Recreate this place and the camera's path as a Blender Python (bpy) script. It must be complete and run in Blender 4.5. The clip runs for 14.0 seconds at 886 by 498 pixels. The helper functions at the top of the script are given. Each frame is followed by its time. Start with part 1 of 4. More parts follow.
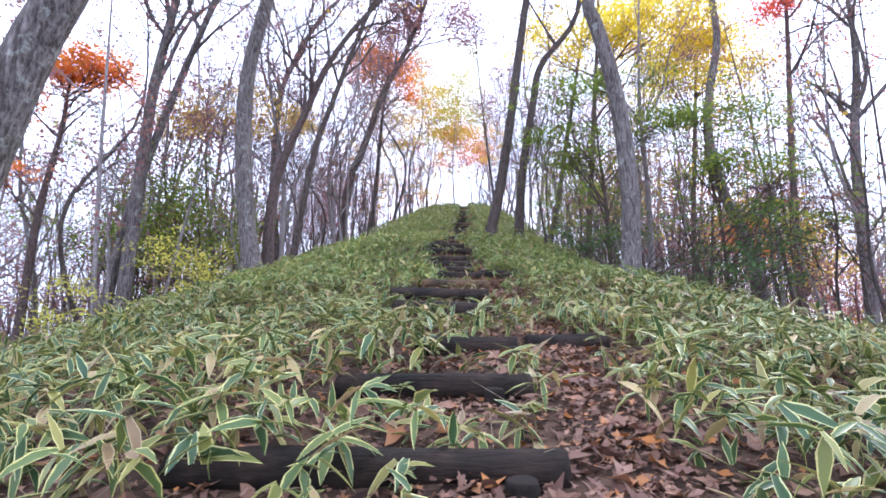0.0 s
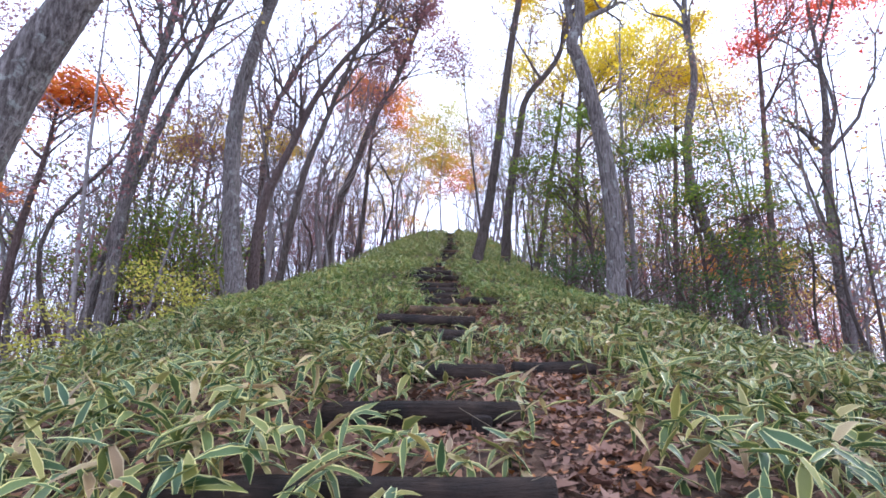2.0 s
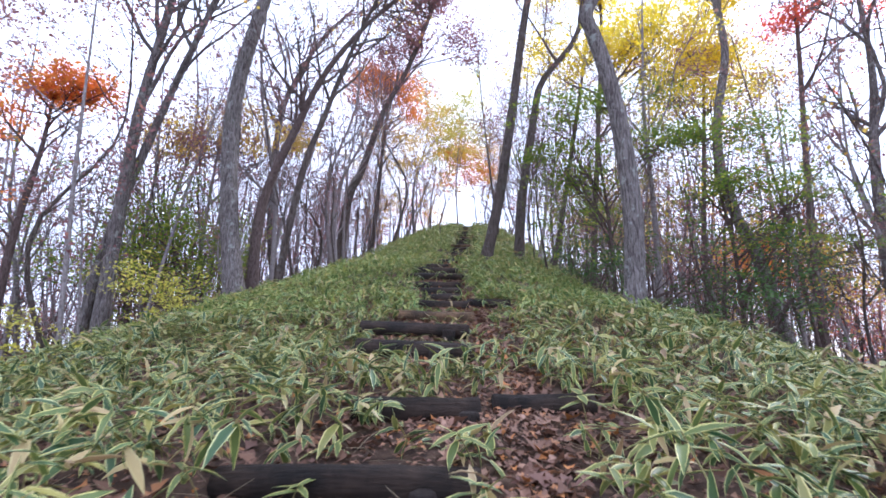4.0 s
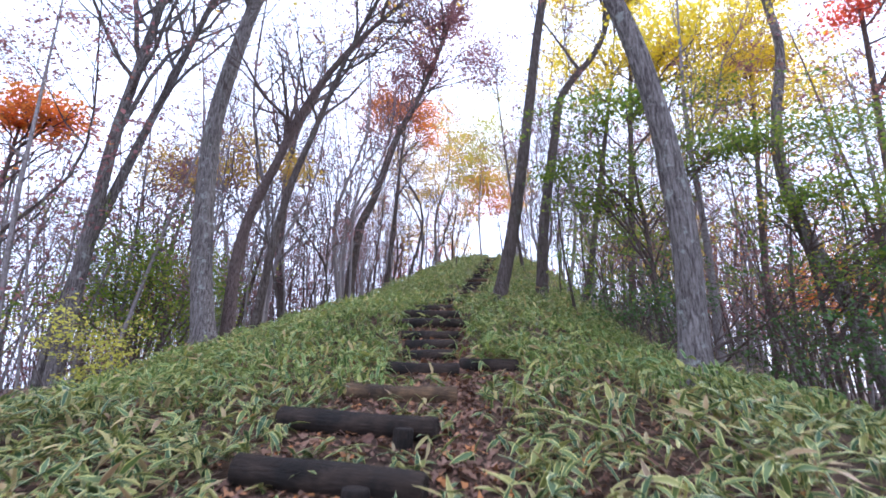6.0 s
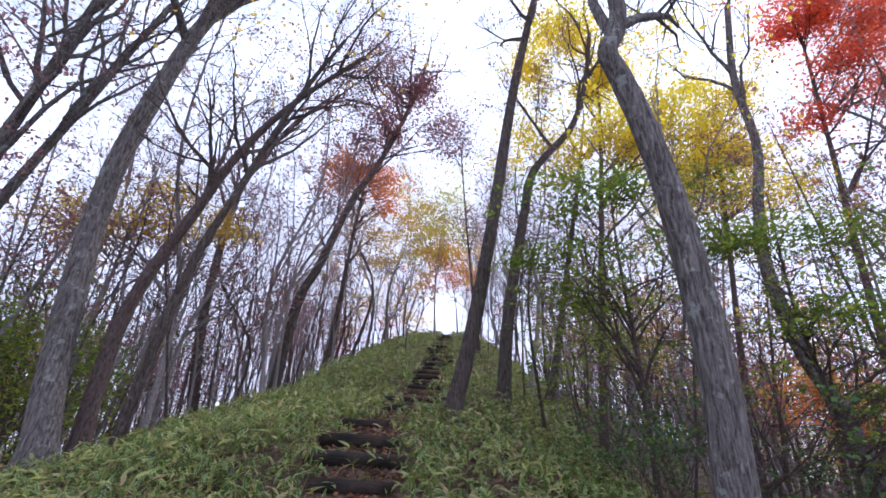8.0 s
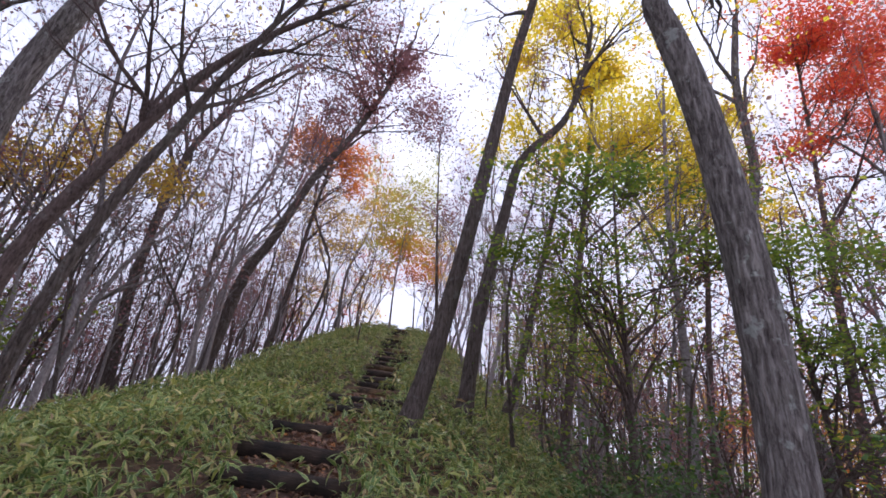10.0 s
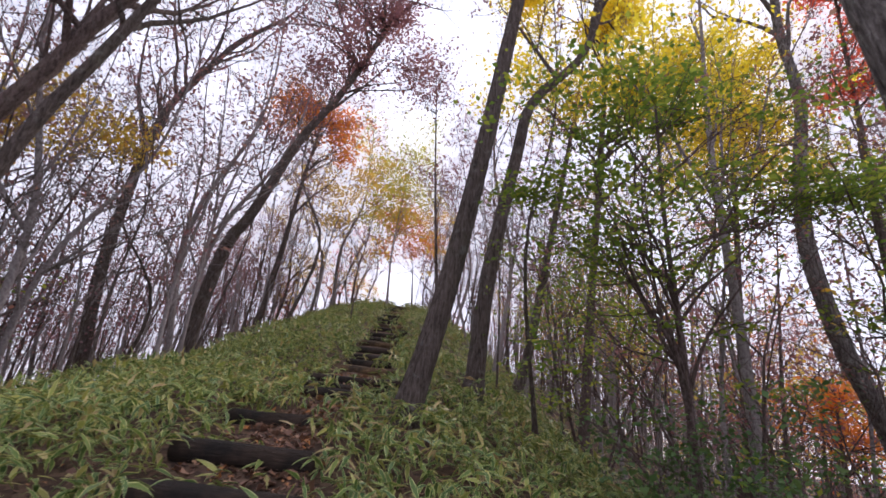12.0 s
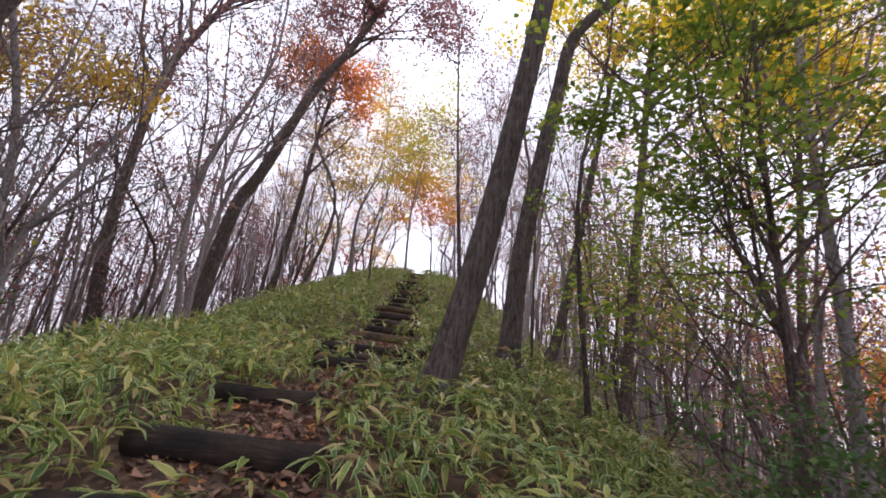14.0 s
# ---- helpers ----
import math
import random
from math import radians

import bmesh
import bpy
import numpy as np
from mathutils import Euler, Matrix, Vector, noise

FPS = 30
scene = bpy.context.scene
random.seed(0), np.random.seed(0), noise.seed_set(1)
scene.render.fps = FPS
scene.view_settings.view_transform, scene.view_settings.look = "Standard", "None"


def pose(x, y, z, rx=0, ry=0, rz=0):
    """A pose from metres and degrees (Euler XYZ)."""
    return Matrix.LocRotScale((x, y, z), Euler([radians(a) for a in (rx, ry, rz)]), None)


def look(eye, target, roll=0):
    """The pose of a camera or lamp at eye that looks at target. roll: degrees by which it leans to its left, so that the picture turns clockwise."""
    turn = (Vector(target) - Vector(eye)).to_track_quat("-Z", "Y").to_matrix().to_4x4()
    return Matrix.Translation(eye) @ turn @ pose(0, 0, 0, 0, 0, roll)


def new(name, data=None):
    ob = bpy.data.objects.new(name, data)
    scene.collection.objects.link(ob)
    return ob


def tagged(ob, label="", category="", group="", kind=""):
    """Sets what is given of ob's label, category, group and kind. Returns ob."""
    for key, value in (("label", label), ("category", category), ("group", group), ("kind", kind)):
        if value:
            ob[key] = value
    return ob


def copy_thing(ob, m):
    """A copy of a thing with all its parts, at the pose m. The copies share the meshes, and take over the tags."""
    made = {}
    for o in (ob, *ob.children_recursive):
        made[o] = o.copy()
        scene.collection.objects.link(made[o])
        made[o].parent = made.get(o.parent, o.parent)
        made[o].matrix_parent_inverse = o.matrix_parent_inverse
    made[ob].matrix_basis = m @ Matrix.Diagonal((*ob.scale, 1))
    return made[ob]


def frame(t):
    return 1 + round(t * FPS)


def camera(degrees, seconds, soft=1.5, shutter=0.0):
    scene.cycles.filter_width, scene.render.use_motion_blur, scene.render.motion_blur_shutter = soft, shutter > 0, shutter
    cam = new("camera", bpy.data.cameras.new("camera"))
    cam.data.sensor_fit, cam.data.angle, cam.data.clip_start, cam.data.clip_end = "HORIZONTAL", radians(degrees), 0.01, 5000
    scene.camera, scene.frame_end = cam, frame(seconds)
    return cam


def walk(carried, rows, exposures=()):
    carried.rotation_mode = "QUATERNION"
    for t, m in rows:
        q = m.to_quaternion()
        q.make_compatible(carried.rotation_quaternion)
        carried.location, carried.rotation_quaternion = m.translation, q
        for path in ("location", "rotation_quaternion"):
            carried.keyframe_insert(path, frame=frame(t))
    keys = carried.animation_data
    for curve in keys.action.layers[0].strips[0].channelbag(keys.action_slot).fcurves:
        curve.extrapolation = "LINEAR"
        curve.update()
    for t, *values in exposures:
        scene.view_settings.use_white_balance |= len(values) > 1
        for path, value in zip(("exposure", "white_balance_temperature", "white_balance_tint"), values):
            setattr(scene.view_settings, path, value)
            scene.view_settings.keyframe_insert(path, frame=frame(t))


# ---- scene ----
cam = camera(88.0, 14.0, 1.7, 0.4)
PATH = [
    (0, (-0.019, -0.067, 0.915), (-0.016, 1.909, 1.225), -0.1),
    (0.5, (-0.1, -0.099, 0.939), (-0.083, 1.87, 1.288), 0.3),
    (1, (-0.079, -0.102, 0.955), (-0.032, 1.855, 1.367), -0.3),
    (1.5, (-0.028, -0.087, 0.922), (0.044, 1.863, 1.364), 0.3),
    (2, (-0.033, -0.108, 0.911), (0.028, 1.846, 1.335), 0.1),
    (2.5, (0.095, -0.056, 0.954), (0.138, 1.9, 1.366), 0.1),
    (2.7, (0.146, -0.05, 0.961), (0.178, 1.905, 1.38), -0.1),
    (4.8, (0.594, 1.44, 1.257), (0.488, 3.401, 1.637), -0.8),
    (5, (0.639, 1.659, 1.266), (0.525, 3.612, 1.684), -2.7),
    (5.5, (0.776, 2.304, 1.472), (0.654, 4.238, 1.966), -1.1),
    (6, (1.054, 2.677, 1.716), (0.878, 4.599, 2.239), 0.2),
    (6.5, (1.077, 3.165, 1.987), (0.909, 5.071, 2.57), 3.5),
    (7, (1.065, 3.72, 2.329), (0.909, 5.609, 2.969), 5.3),
    (7.5, (1.137, 4.208, 2.606), (1.058, 6.075, 3.319), 3.6),
    (8, (1.053, 4.501, 2.752), (1.063, 6.332, 3.557), 2.3),
    (8.2, (0.949, 4.611, 2.736), (0.988, 6.441, 3.544), 2.6),
    (10.3, (0.869, 6.082, 3.05), (1.067, 7.904, 3.851), 7.1),
    (10.5, (0.899, 6.222, 3.047), (1.107, 8.044, 3.844), 7.3),
    (11, (1.074, 6.622, 3.122), (1.286, 8.455, 3.895), 4.8),
    (11.5, (1.063, 7.041, 3.151), (1.239, 8.894, 3.884), 4.5),
    (12, (0.993, 7.454, 3.189), (1.196, 9.307, 3.913), 5.2),
    (12.5, (1.064, 7.815, 3.266), (1.321, 9.661, 3.99), 5.1),
    (13, (0.93, 8.121, 3.26), (1.164, 9.983, 3.953), 3.7),
    (13.5, (0.92, 8.324, 3.206), (1.126, 10.212, 3.831), 6.3),
    (14, (0.93, 8.646, 3.299), (1.078, 10.549, 3.895), 6.1),
]
walk(cam, [(t, look(eye, target, roll)) for t, eye, target, roll in PATH], [(0, 0.54, 5600, 17), (0.7, 0.48, 5600, 17), (1.5, 0.27, 5600, 18), (2.7, 0.25, 5600, 18), (5, 0.32, 5600, 16), (6.5, 0.2, 5500, 16), (8, -0.33, 5700, 18), (11, -0.52, 6300, 22), (14, -0.3, 6700, 19)])

# ---- light ----
SUN_ELEV, SUN_AZ = radians(42), radians(42)
world = bpy.data.worlds.new("world")
scene.world = world
world.use_nodes = True
wn, wl = world.node_tree.nodes, world.node_tree.links
wn.clear()
w_out = wn.new("ShaderNodeOutputWorld")
w_bg = wn.new("ShaderNodeBackground")
w_bg.inputs["Strength"].default_value = 0.1
w_sky = wn.new("ShaderNodeTexSky")
w_sky.sky_type = "NISHITA"
w_sky.sun_disc = False
w_sky.sun_elevation, w_sky.sun_rotation = SUN_ELEV, SUN_AZ
# thin bright overcast with a few blue gaps
w_tc = wn.new("ShaderNodeTexCoord")
w_noise = wn.new("ShaderNodeTexNoise")
w_noise.inputs["Scale"].default_value = 1.6
w_noise.inputs["Detail"].default_value = 5
w_ramp = wn.new("ShaderNodeValToRGB")
w_ramp.color_ramp.elements[0].position, w_ramp.color_ramp.elements[1].position = 0.28, 0.50
w_mix = wn.new("ShaderNodeMix")
w_mix.data_type = "RGBA"
w_mix.inputs["B"].default_value = (19.5, 21.0, 24.2, 1)
wl.new(w_tc.outputs["Generated"], w_noise.inputs["Vector"])
wl.new(w_noise.outputs["Fac"], w_ramp.inputs["Fac"])
wl.new(w_ramp.outputs["Color"], w_mix.inputs["Factor"])
wl.new(w_sky.outputs["Color"], w_mix.inputs["A"])
wl.new(w_mix.outputs["Result"], w_bg.inputs["Color"])
wl.new(w_bg.outputs["Background"], w_out.inputs["Surface"])

sun_data = bpy.data.lights.new("sun", "SUN")
sun_data.energy, sun_data.angle, sun_data.color = 2.8, radians(12), (1.0, 0.95, 0.88)
sun = new("sun", sun_data)
sun.matrix_world = look((0, 0, 40), (-40 * math.cos(SUN_ELEV) * math.sin(SUN_AZ), -40 * math.cos(SUN_ELEV) * math.cos(SUN_AZ), 40 - 40 * math.sin(SUN_ELEV)))
scene.view_settings.exposure = 0.0


# ---- materials ----
def node_material(name, rough=0.8):
    m = bpy.data.materials.new(name)
    m.use_nodes = True
    n, l = m.node_tree.nodes, m.node_tree.links
    b = n["Principled BSDF"]
    b.inputs["Roughness"].default_value = rough
    b.inputs["Specular IOR Level"].default_value = 0.3
    return m, n, l, b


def ramp(n, stops):
    r = n.new("ShaderNodeValToRGB")
    e = r.color_ramp.elements
    while len(e) < len(stops):
        e.new(0.5)
    for k, (at, c) in zip(e, stops):
        k.position, k.color = at, (*c, 1)
    return r


def noise_tex(n, l, scale, detail=4, rough=0.6, vector=None):
    t = n.new("ShaderNodeTexNoise")
    t.inputs["Scale"].default_value, t.inputs["Detail"].default_value, t.inputs["Roughness"].default_value = scale, detail, rough
    if vector:
        l.new(vector, t.inputs["Vector"])
    return t


def mix_rgb(n, l, fac, a, b, blend="MIX"):
    x = n.new("ShaderNodeMix")
    x.data_type, x.blend_type = "RGBA", blend
    for key, v in (("Factor", fac), ("A", a), ("B", b)):
        if isinstance(v, (int, float)):
            x.inputs[key].default_value = v
        elif isinstance(v, tuple):
            x.inputs[key].default_value = (*v, 1)
        else:
            l.new(v, x.inputs[key])
    return x.outputs["Result"]


def bump(n, l, b, height, strength, distance):
    k = n.new("ShaderNodeBump")
    k.inputs["Strength"].default_value, k.inputs["Distance"].default_value = strength, distance
    l.new(height, k.inputs["Height"])
    l.new(k.outputs["Normal"], b.inputs["Normal"])


def bark_material(name, dark, mid, light, lichen=0.35, stretch=0.14, depth=0.035):
    """Fissured bark: stretched cells along the trunk, lichen patches and damp stains."""
    m, n, l, b = node_material(name, 0.92)
    tc = n.new("ShaderNodeTexCoord")
    mp = n.new("ShaderNodeMapping")
    mp.inputs["Scale"].default_value = (1, 1, stretch)
    l.new(tc.outputs["Object"], mp.inputs["Vector"])
    warp = noise_tex(n, l, 5, 3, 0.6, tc.outputs["Object"])
    wv = mix_rgb(n, l, 0.06, mp.outputs["Vector"], warp.outputs["Color"])
    ridge = noise_tex(n, l, 30, 5, 0.62, wv)
    vr = ramp(n, [(0.38, (0, 0, 0)), (0.47, (0.45, 0.45, 0.45)), (0.60, (1, 1, 1))])
    l.new(ridge.outputs["Fac"], vr.inputs["Fac"])
    fine = noise_tex(n, l, 45, 5, 0.7, mp.outputs["Vector"])
    col = mix_rgb(n, l, vr.outputs["Color"], dark, mid)
    fr = ramp(n, [(0.35, (0, 0, 0)), (0.7, (1, 1, 1))])
    l.new(fine.outputs["Fac"], fr.inputs["Fac"])
    col = mix_rgb(n, l, fr.outputs["Color"], col, mix_rgb(n, l, vr.outputs["Color"], mid, light))
    big = noise_tex(n, l, 6, 6, 0.7, tc.outputs["Object"])
    br = ramp(n, [(0.57, (0, 0, 0)), (0.63, (lichen, lichen, lichen))])
    l.new(big.outputs["Fac"], br.inputs["Fac"])
    col = mix_rgb(n, l, br.outputs["Color"], col, (0.42, 0.44, 0.40))
    moss = noise_tex(n, l, 1.1, 4, 0.6, tc.outputs["Object"])
    mr = ramp(n, [(0.56, (0, 0, 0)), (0.72, (0.18, 0.18, 0.18))])
    l.new(moss.outputs["Fac"], mr.inputs["Fac"])
    col = mix_rgb(n, l, mr.outputs["Color"], col, (0.10, 0.12, 0.06))
    l.new(col, b.inputs["Base Color"])
    h = n.new("ShaderNodeMath")
    h.operation = "MULTIPLY_ADD"
    h.inputs[1].default_value = 0.35
    l.new(fine.outputs["Fac"], h.inputs[0])
    l.new(vr.outputs["Color"], h.inputs[2])
    bump(n, l, b, h.outputs[0], 0.9, depth)
    return m


def leaf_material(name, colours, thin=0.45, rough=0.55):
    """Leaves: a colour for each leaf out of a range, with light coming through."""
    m, n, l, b = node_material(name, rough)
    g = n.new("ShaderNodeNewGeometry")
    r = ramp(n, [(i / max(1, len(colours) - 1), c) for i, c in enumerate(colours)])
    l.new(g.outputs["Random Per Island"], r.inputs["Fac"])
    tc = n.new("ShaderNodeTexCoord")
    v = noise_tex(n, l, 1.3, 3, 0.6, tc.outputs["Object"])
    vr = ramp(n, [(0.3, (0.72, 0.72, 0.72)), (0.7, (1.25, 1.25, 1.25))])
    l.new(v.outputs["Fac"], vr.inputs["Fac"])
    col = mix_rgb(n, l, 1.0, r.outputs["Color"], vr.outputs["Color"], "MULTIPLY")
    l.new(col, b.inputs["Base Color"])
    t = n.new("ShaderNodeBsdfTranslucent")
    l.new(col, t.inputs["Color"])
    x = n.new("ShaderNodeMixShader")
    x.inputs[0].default_value = thin
    l.new(b.outputs[0], x.inputs[1])
    l.new(t.outputs[0], x.inputs[2])
    l.new(x.outputs[0], n["Material Output"].inputs["Surface"])
    return m


def sasa_material(name, body_stops, rim_stops, thin):
    """Bamboo grass blades: green with pale withered margins, some blades wholly withered."""
    m, n, l, b = node_material(name, 0.42)
    b.inputs["Specular IOR Level"].default_value = 0.45
    g = n.new("ShaderNodeNewGeometry")
    uv = n.new("ShaderNodeUVMap")
    uv.uv_map = "UVMap"
    sep = n.new("ShaderNodeSeparateXYZ")
    l.new(uv.outputs["UV"], sep.inputs["Vector"])
    tc = n.new("ShaderNodeTexCoord")
    nz = noise_tex(n, l, 30, 3, 0.6, tc.outputs["Object"])
    add = n.new("ShaderNodeMath")
    add.operation = "MULTIPLY_ADD"
    add.inputs[1].default_value = 0.30
    l.new(nz.outputs["Fac"], add.inputs[0])
    l.new(sep.outputs["X"], add.inputs[2])
    edge = ramp(n, [(0.90, (0, 0, 0)), (1.0, (1, 1, 1))])
    l.new(add.outputs[0], edge.inputs["Fac"])
    green = ramp(n, body_stops)
    l.new(g.outputs["Random Per Island"], green.inputs["Fac"])
    big = noise_tex(n, l, 0.9, 3, 0.6, tc.outputs["Object"])
    bigr = ramp(n, [(0.3, (0.75, 0.8, 0.8)), (0.7, (1.2, 1.15, 1.0))])
    l.new(big.outputs["Fac"], bigr.inputs["Fac"])
    body = mix_rgb(n, l, 1.0, green.outputs["Color"], bigr.outputs["Color"], "MULTIPLY")
    stripe = n.new("ShaderNodeTexWave")
    stripe.inputs["Scale"].default_value = 3
    l.new(uv.outputs["UV"], stripe.inputs["Vector"])
    body = mix_rgb(n, l, 0.12, body, stripe.outputs["Color"], "OVERLAY")
    rim = ramp(n, rim_stops)
    l.new(g.outputs["Random Per Island"], rim.inputs["Fac"])
    col = mix_rgb(n, l, edge.outputs["Color"], body, rim.outputs["Color"])
    l.new(col, b.inputs["Base Color"])
    t = n.new("ShaderNodeBsdfTranslucent")
    l.new(col, t.inputs["Color"])
    x = n.new("ShaderNodeMixShader")
    x.inputs[0].default_value = thin
    l.new(b.outputs[0], x.inputs[1])
    l.new(t.outputs[0], x.inputs[2])
    l.new(x.outputs[0], n["Material Output"].inputs["Surface"])
    return m


def ground_material():
    m, n, l, b = node_material("forest_soil", 0.95)
    tc = n.new("ShaderNodeTexCoord")
    a = noise_tex(n, l, 0.6, 5, 0.6, tc.outputs["Object"])
    f = noise_tex(n, l, 28, 6, 0.7, tc.outputs["Object"])
    vo = n.new("ShaderNodeTexVoronoi")
    vo.inputs["Scale"].default_value = 16
    l.new(tc.outputs["Object"], vo.inputs["Vector"])
    leaf = ramp(n, [(0.0, (0.045, 0.026, 0.018)), (0.35, (0.085, 0.047, 0.031)), (0.7, (0.14, 0.08, 0.05)), (1.0, (0.20, 0.125, 0.08))])
    sep = n.new("ShaderNodeSeparateColor")
    l.new(vo.outputs["Color"], sep.inputs["Color"])
    l.new(sep.outputs["Red"], leaf.inputs["Fac"])
    soil = ramp(n, [(0.3, (0.022, 0.014, 0.010)), (0.7, (0.065, 0.04, 0.027))])
    l.new(f.outputs["Fac"], soil.inputs["Fac"])
    ar = ramp(n, [(0.35, (0.35, 0.35, 0.35)), (0.65, (0.9, 0.9, 0.9))])
    l.new(a.outputs["Fac"], ar.inputs["Fac"])
    l.new(mix_rgb(n, l, ar.outputs["Color"], soil.outputs["Color"], leaf.outputs["Color"]), b.inputs["Base Color"])
    bump(n, l, b, f.outputs["Fac"], 0.8, 0.03)
    return m


def log_material(name, dark, mid, worn):
    """Old damp round timber: dark rings of knots, long cracks, worn top fibres."""
    m, n, l, b = node_material(name, 0.82)
    tc = n.new("ShaderNodeTexCoord")
    mp = n.new("ShaderNodeMapping")
    mp.inputs["Scale"].default_value = (0.12, 1, 1)
    l.new(tc.outputs["Object"], mp.inputs["Vector"])
    grain = noise_tex(n, l, 60, 6, 0.7, mp.outputs["Vector"])
    big = noise_tex(n, l, 5, 4, 0.6, tc.outputs["Object"])
    gr = ramp(n, [(0.3, dark), (0.62, mid), (0.85, worn)])
    l.new(grain.outputs["Fac"], gr.inputs["Fac"])
    br = ramp(n, [(0.38, (0.45, 0.45, 0.45)), (0.66, (1.7, 1.6, 1.45))])
    l.new(big.outputs["Fac"], br.inputs["Fac"])
    l.new(mix_rgb(n, l, 1.0, gr.outputs["Color"], br.outputs["Color"], "MULTIPLY"), b.inputs["Base Color"])
    bump(n, l, b, grain.outputs["Fac"], 1.0, 0.025)
    return m


BARK_GREY = bark_material("bark_grey", (0.035, 0.026, 0.025), (0.155, 0.125, 0.115), (0.34, 0.305, 0.29), 0.6)
BARK_BROWN = bark_material("bark_brown", (0.028, 0.019, 0.016), (0.095, 0.068, 0.057), (0.18, 0.145, 0.13), 0.16)
BARK_DARK = bark_material("bark_dark", (0.036, 0.024, 0.022), (0.102, 0.066, 0.058), (0.180, 0.132, 0.120), 0.08, 0.3, 0.015)
BARK_PALE = bark_material("bark_pale", (0.11, 0.088, 0.086), (0.25, 0.21, 0.205), (0.36, 0.32, 0.315), 0.3, 0.5, 0.01)
LEAF_RUSSET = leaf_material("leaf_russet", [(0.24, 0.11, 0.11), (0.34, 0.18, 0.16), (0.42, 0.25, 0.18), (0.28, 0.15, 0.16)], 0.6)
LEAF_PURPLE = leaf_material("leaf_purple", [(0.26, 0.12, 0.13), (0.36, 0.17, 0.17), (0.30, 0.15, 0.17), (0.44, 0.20, 0.14)], 0.6)
LEAF_YELLOW = leaf_material("leaf_yellow", [(0.80, 0.58, 0.03), (0.86, 0.68, 0.06), (0.86, 0.70, 0.05), (0.78, 0.70, 0.08)], 0.88)
LEAF_GOLD = leaf_material("leaf_gold", [(0.76, 0.42, 0.05), (0.82, 0.55, 0.09), (0.78, 0.62, 0.13), (0.66, 0.38, 0.08)], 0.7)
LEAF_ORANGE = leaf_material("leaf_orange", [(0.80, 0.24, 0.05), (0.85, 0.34, 0.07), (0.74, 0.18, 0.06), (0.82, 0.44, 0.08)], 0.7)
LEAF_RED = leaf_material("leaf_red", [(0.78, 0.11, 0.05), (0.85, 0.20, 0.08), (0.68, 0.08, 0.07), (0.84, 0.28, 0.09)], 0.7)
LEAF_GREEN = leaf_material("leaf_green", [(0.11, 0.18, 0.032), (0.16, 0.25, 0.040), (0.24, 0.31, 0.045), (0.40, 0.42, 0.06)], 0.68)
LEAF_EVERGREEN = leaf_material("leaf_evergreen", [(0.06, 0.12, 0.04), (0.09, 0.16, 0.05), (0.13, 0.20, 0.06)], 0.4)
LEAF_LIME = leaf_material("leaf_lime", [(0.45, 0.46, 0.08), (0.60, 0.56, 0.12), (0.70, 0.60, 0.11), (0.38, 0.42, 0.09)], 0.65)
LEAF_LITTER = leaf_material("leaf_litter", [(0.12, 0.06, 0.042), (0.19, 0.10, 0.066), (0.26, 0.14, 0.09), (0.16, 0.085, 0.066), (0.32, 0.19, 0.13), (0.46, 0.18, 0.05)], 0.12, 0.7)
SASA = sasa_material("sasa_blade", [(0.0, (0.040, 0.088, 0.040)), (0.35, (0.078, 0.128, 0.044)), (0.64, (0.14, 0.18, 0.05)), (0.80, (0.28, 0.26, 0.07)), (0.89, (0.42, 0.32, 0.16)), (1.0, (0.22, 0.135, 0.08))], [(0.0, (0.60, 0.62, 0.30)), (0.45, (0.66, 0.61, 0.20)), (0.8, (0.60, 0.52, 0.20)), (1.0, (0.46, 0.35, 0.20))], 0.22)
# the upper ridge's fresher yellow-green, lightened further to offset dim light there
SASA_LUSH_LIGHTENED = sasa_material("sasa_blade_lush_lightened", [(0.0, (0.066, 0.130, 0.038)), (0.35, (0.116, 0.186, 0.047)), (0.72, (0.195, 0.26, 0.06)), (0.86, (0.37, 0.36, 0.09)), (0.93, (0.46, 0.35, 0.16)), (1.0, (0.26, 0.16, 0.09))], [(0.0, (0.50, 0.56, 0.25)), (0.5, (0.57, 0.57, 0.21)), (1.0, (0.60, 0.51, 0.22))], 0.34)
STEM = leaf_material("sasa_stem", [(0.20, 0.20, 0.07), (0.28, 0.22, 0.10)], 0.0, 0.6)
SOIL = ground_material()
LOG_DARK = log_material("log_dark", (0.010, 0.0065, 0.005), (0.029, 0.019, 0.014), (0.10, 0.068, 0.05))
LOG_WORN = log_material("log_worn", (0.04, 0.025, 0.015), (0.11, 0.07, 0.04), (0.22, 0.16, 0.10))


# ---- ground ----
RIDGE_Y = (-60, -6, 0, 1.9, 2.95, 4.0, 5.8, 6.4, 7.0, 7.6, 8.7, 9.9, 10.5, 11.1, 11.8, 13.5, 15.3, 18.4, 24, 32, 39, 44, 60, 110)
RIDGE_Z = (-9, -0.95, -0.02, 0.27, 0.47, 0.68, 0.98, 1.11, 1.26, 1.48, 1.73, 2.00, 2.26, 2.55, 2.80, 3.25, 3.72, 4.68, 6.45, 8.85, 10.75, 11.2, 9.5, -8)
LINE_Y = (-60, -6, 4, 9, 12, 13.5, 15, 18.4, 24, 39, 60)
LINE_X = (0.3, 0.3, 0.5, 0.45, 0.2, 0.4, 0.55, 0.75, 1.1, 1.8, 2.5)
EDGE_Y = (-10, 8, 12, 16, 40)
EDGE_R = (4.6, 4.6, 3.4, 3.0, 3.0)
BOW_Y = (-10, 6, 10, 14, 20, 40)
BOW_L = (0.014, 0.017, 0.022, 0.032, 0.052, 0.050)
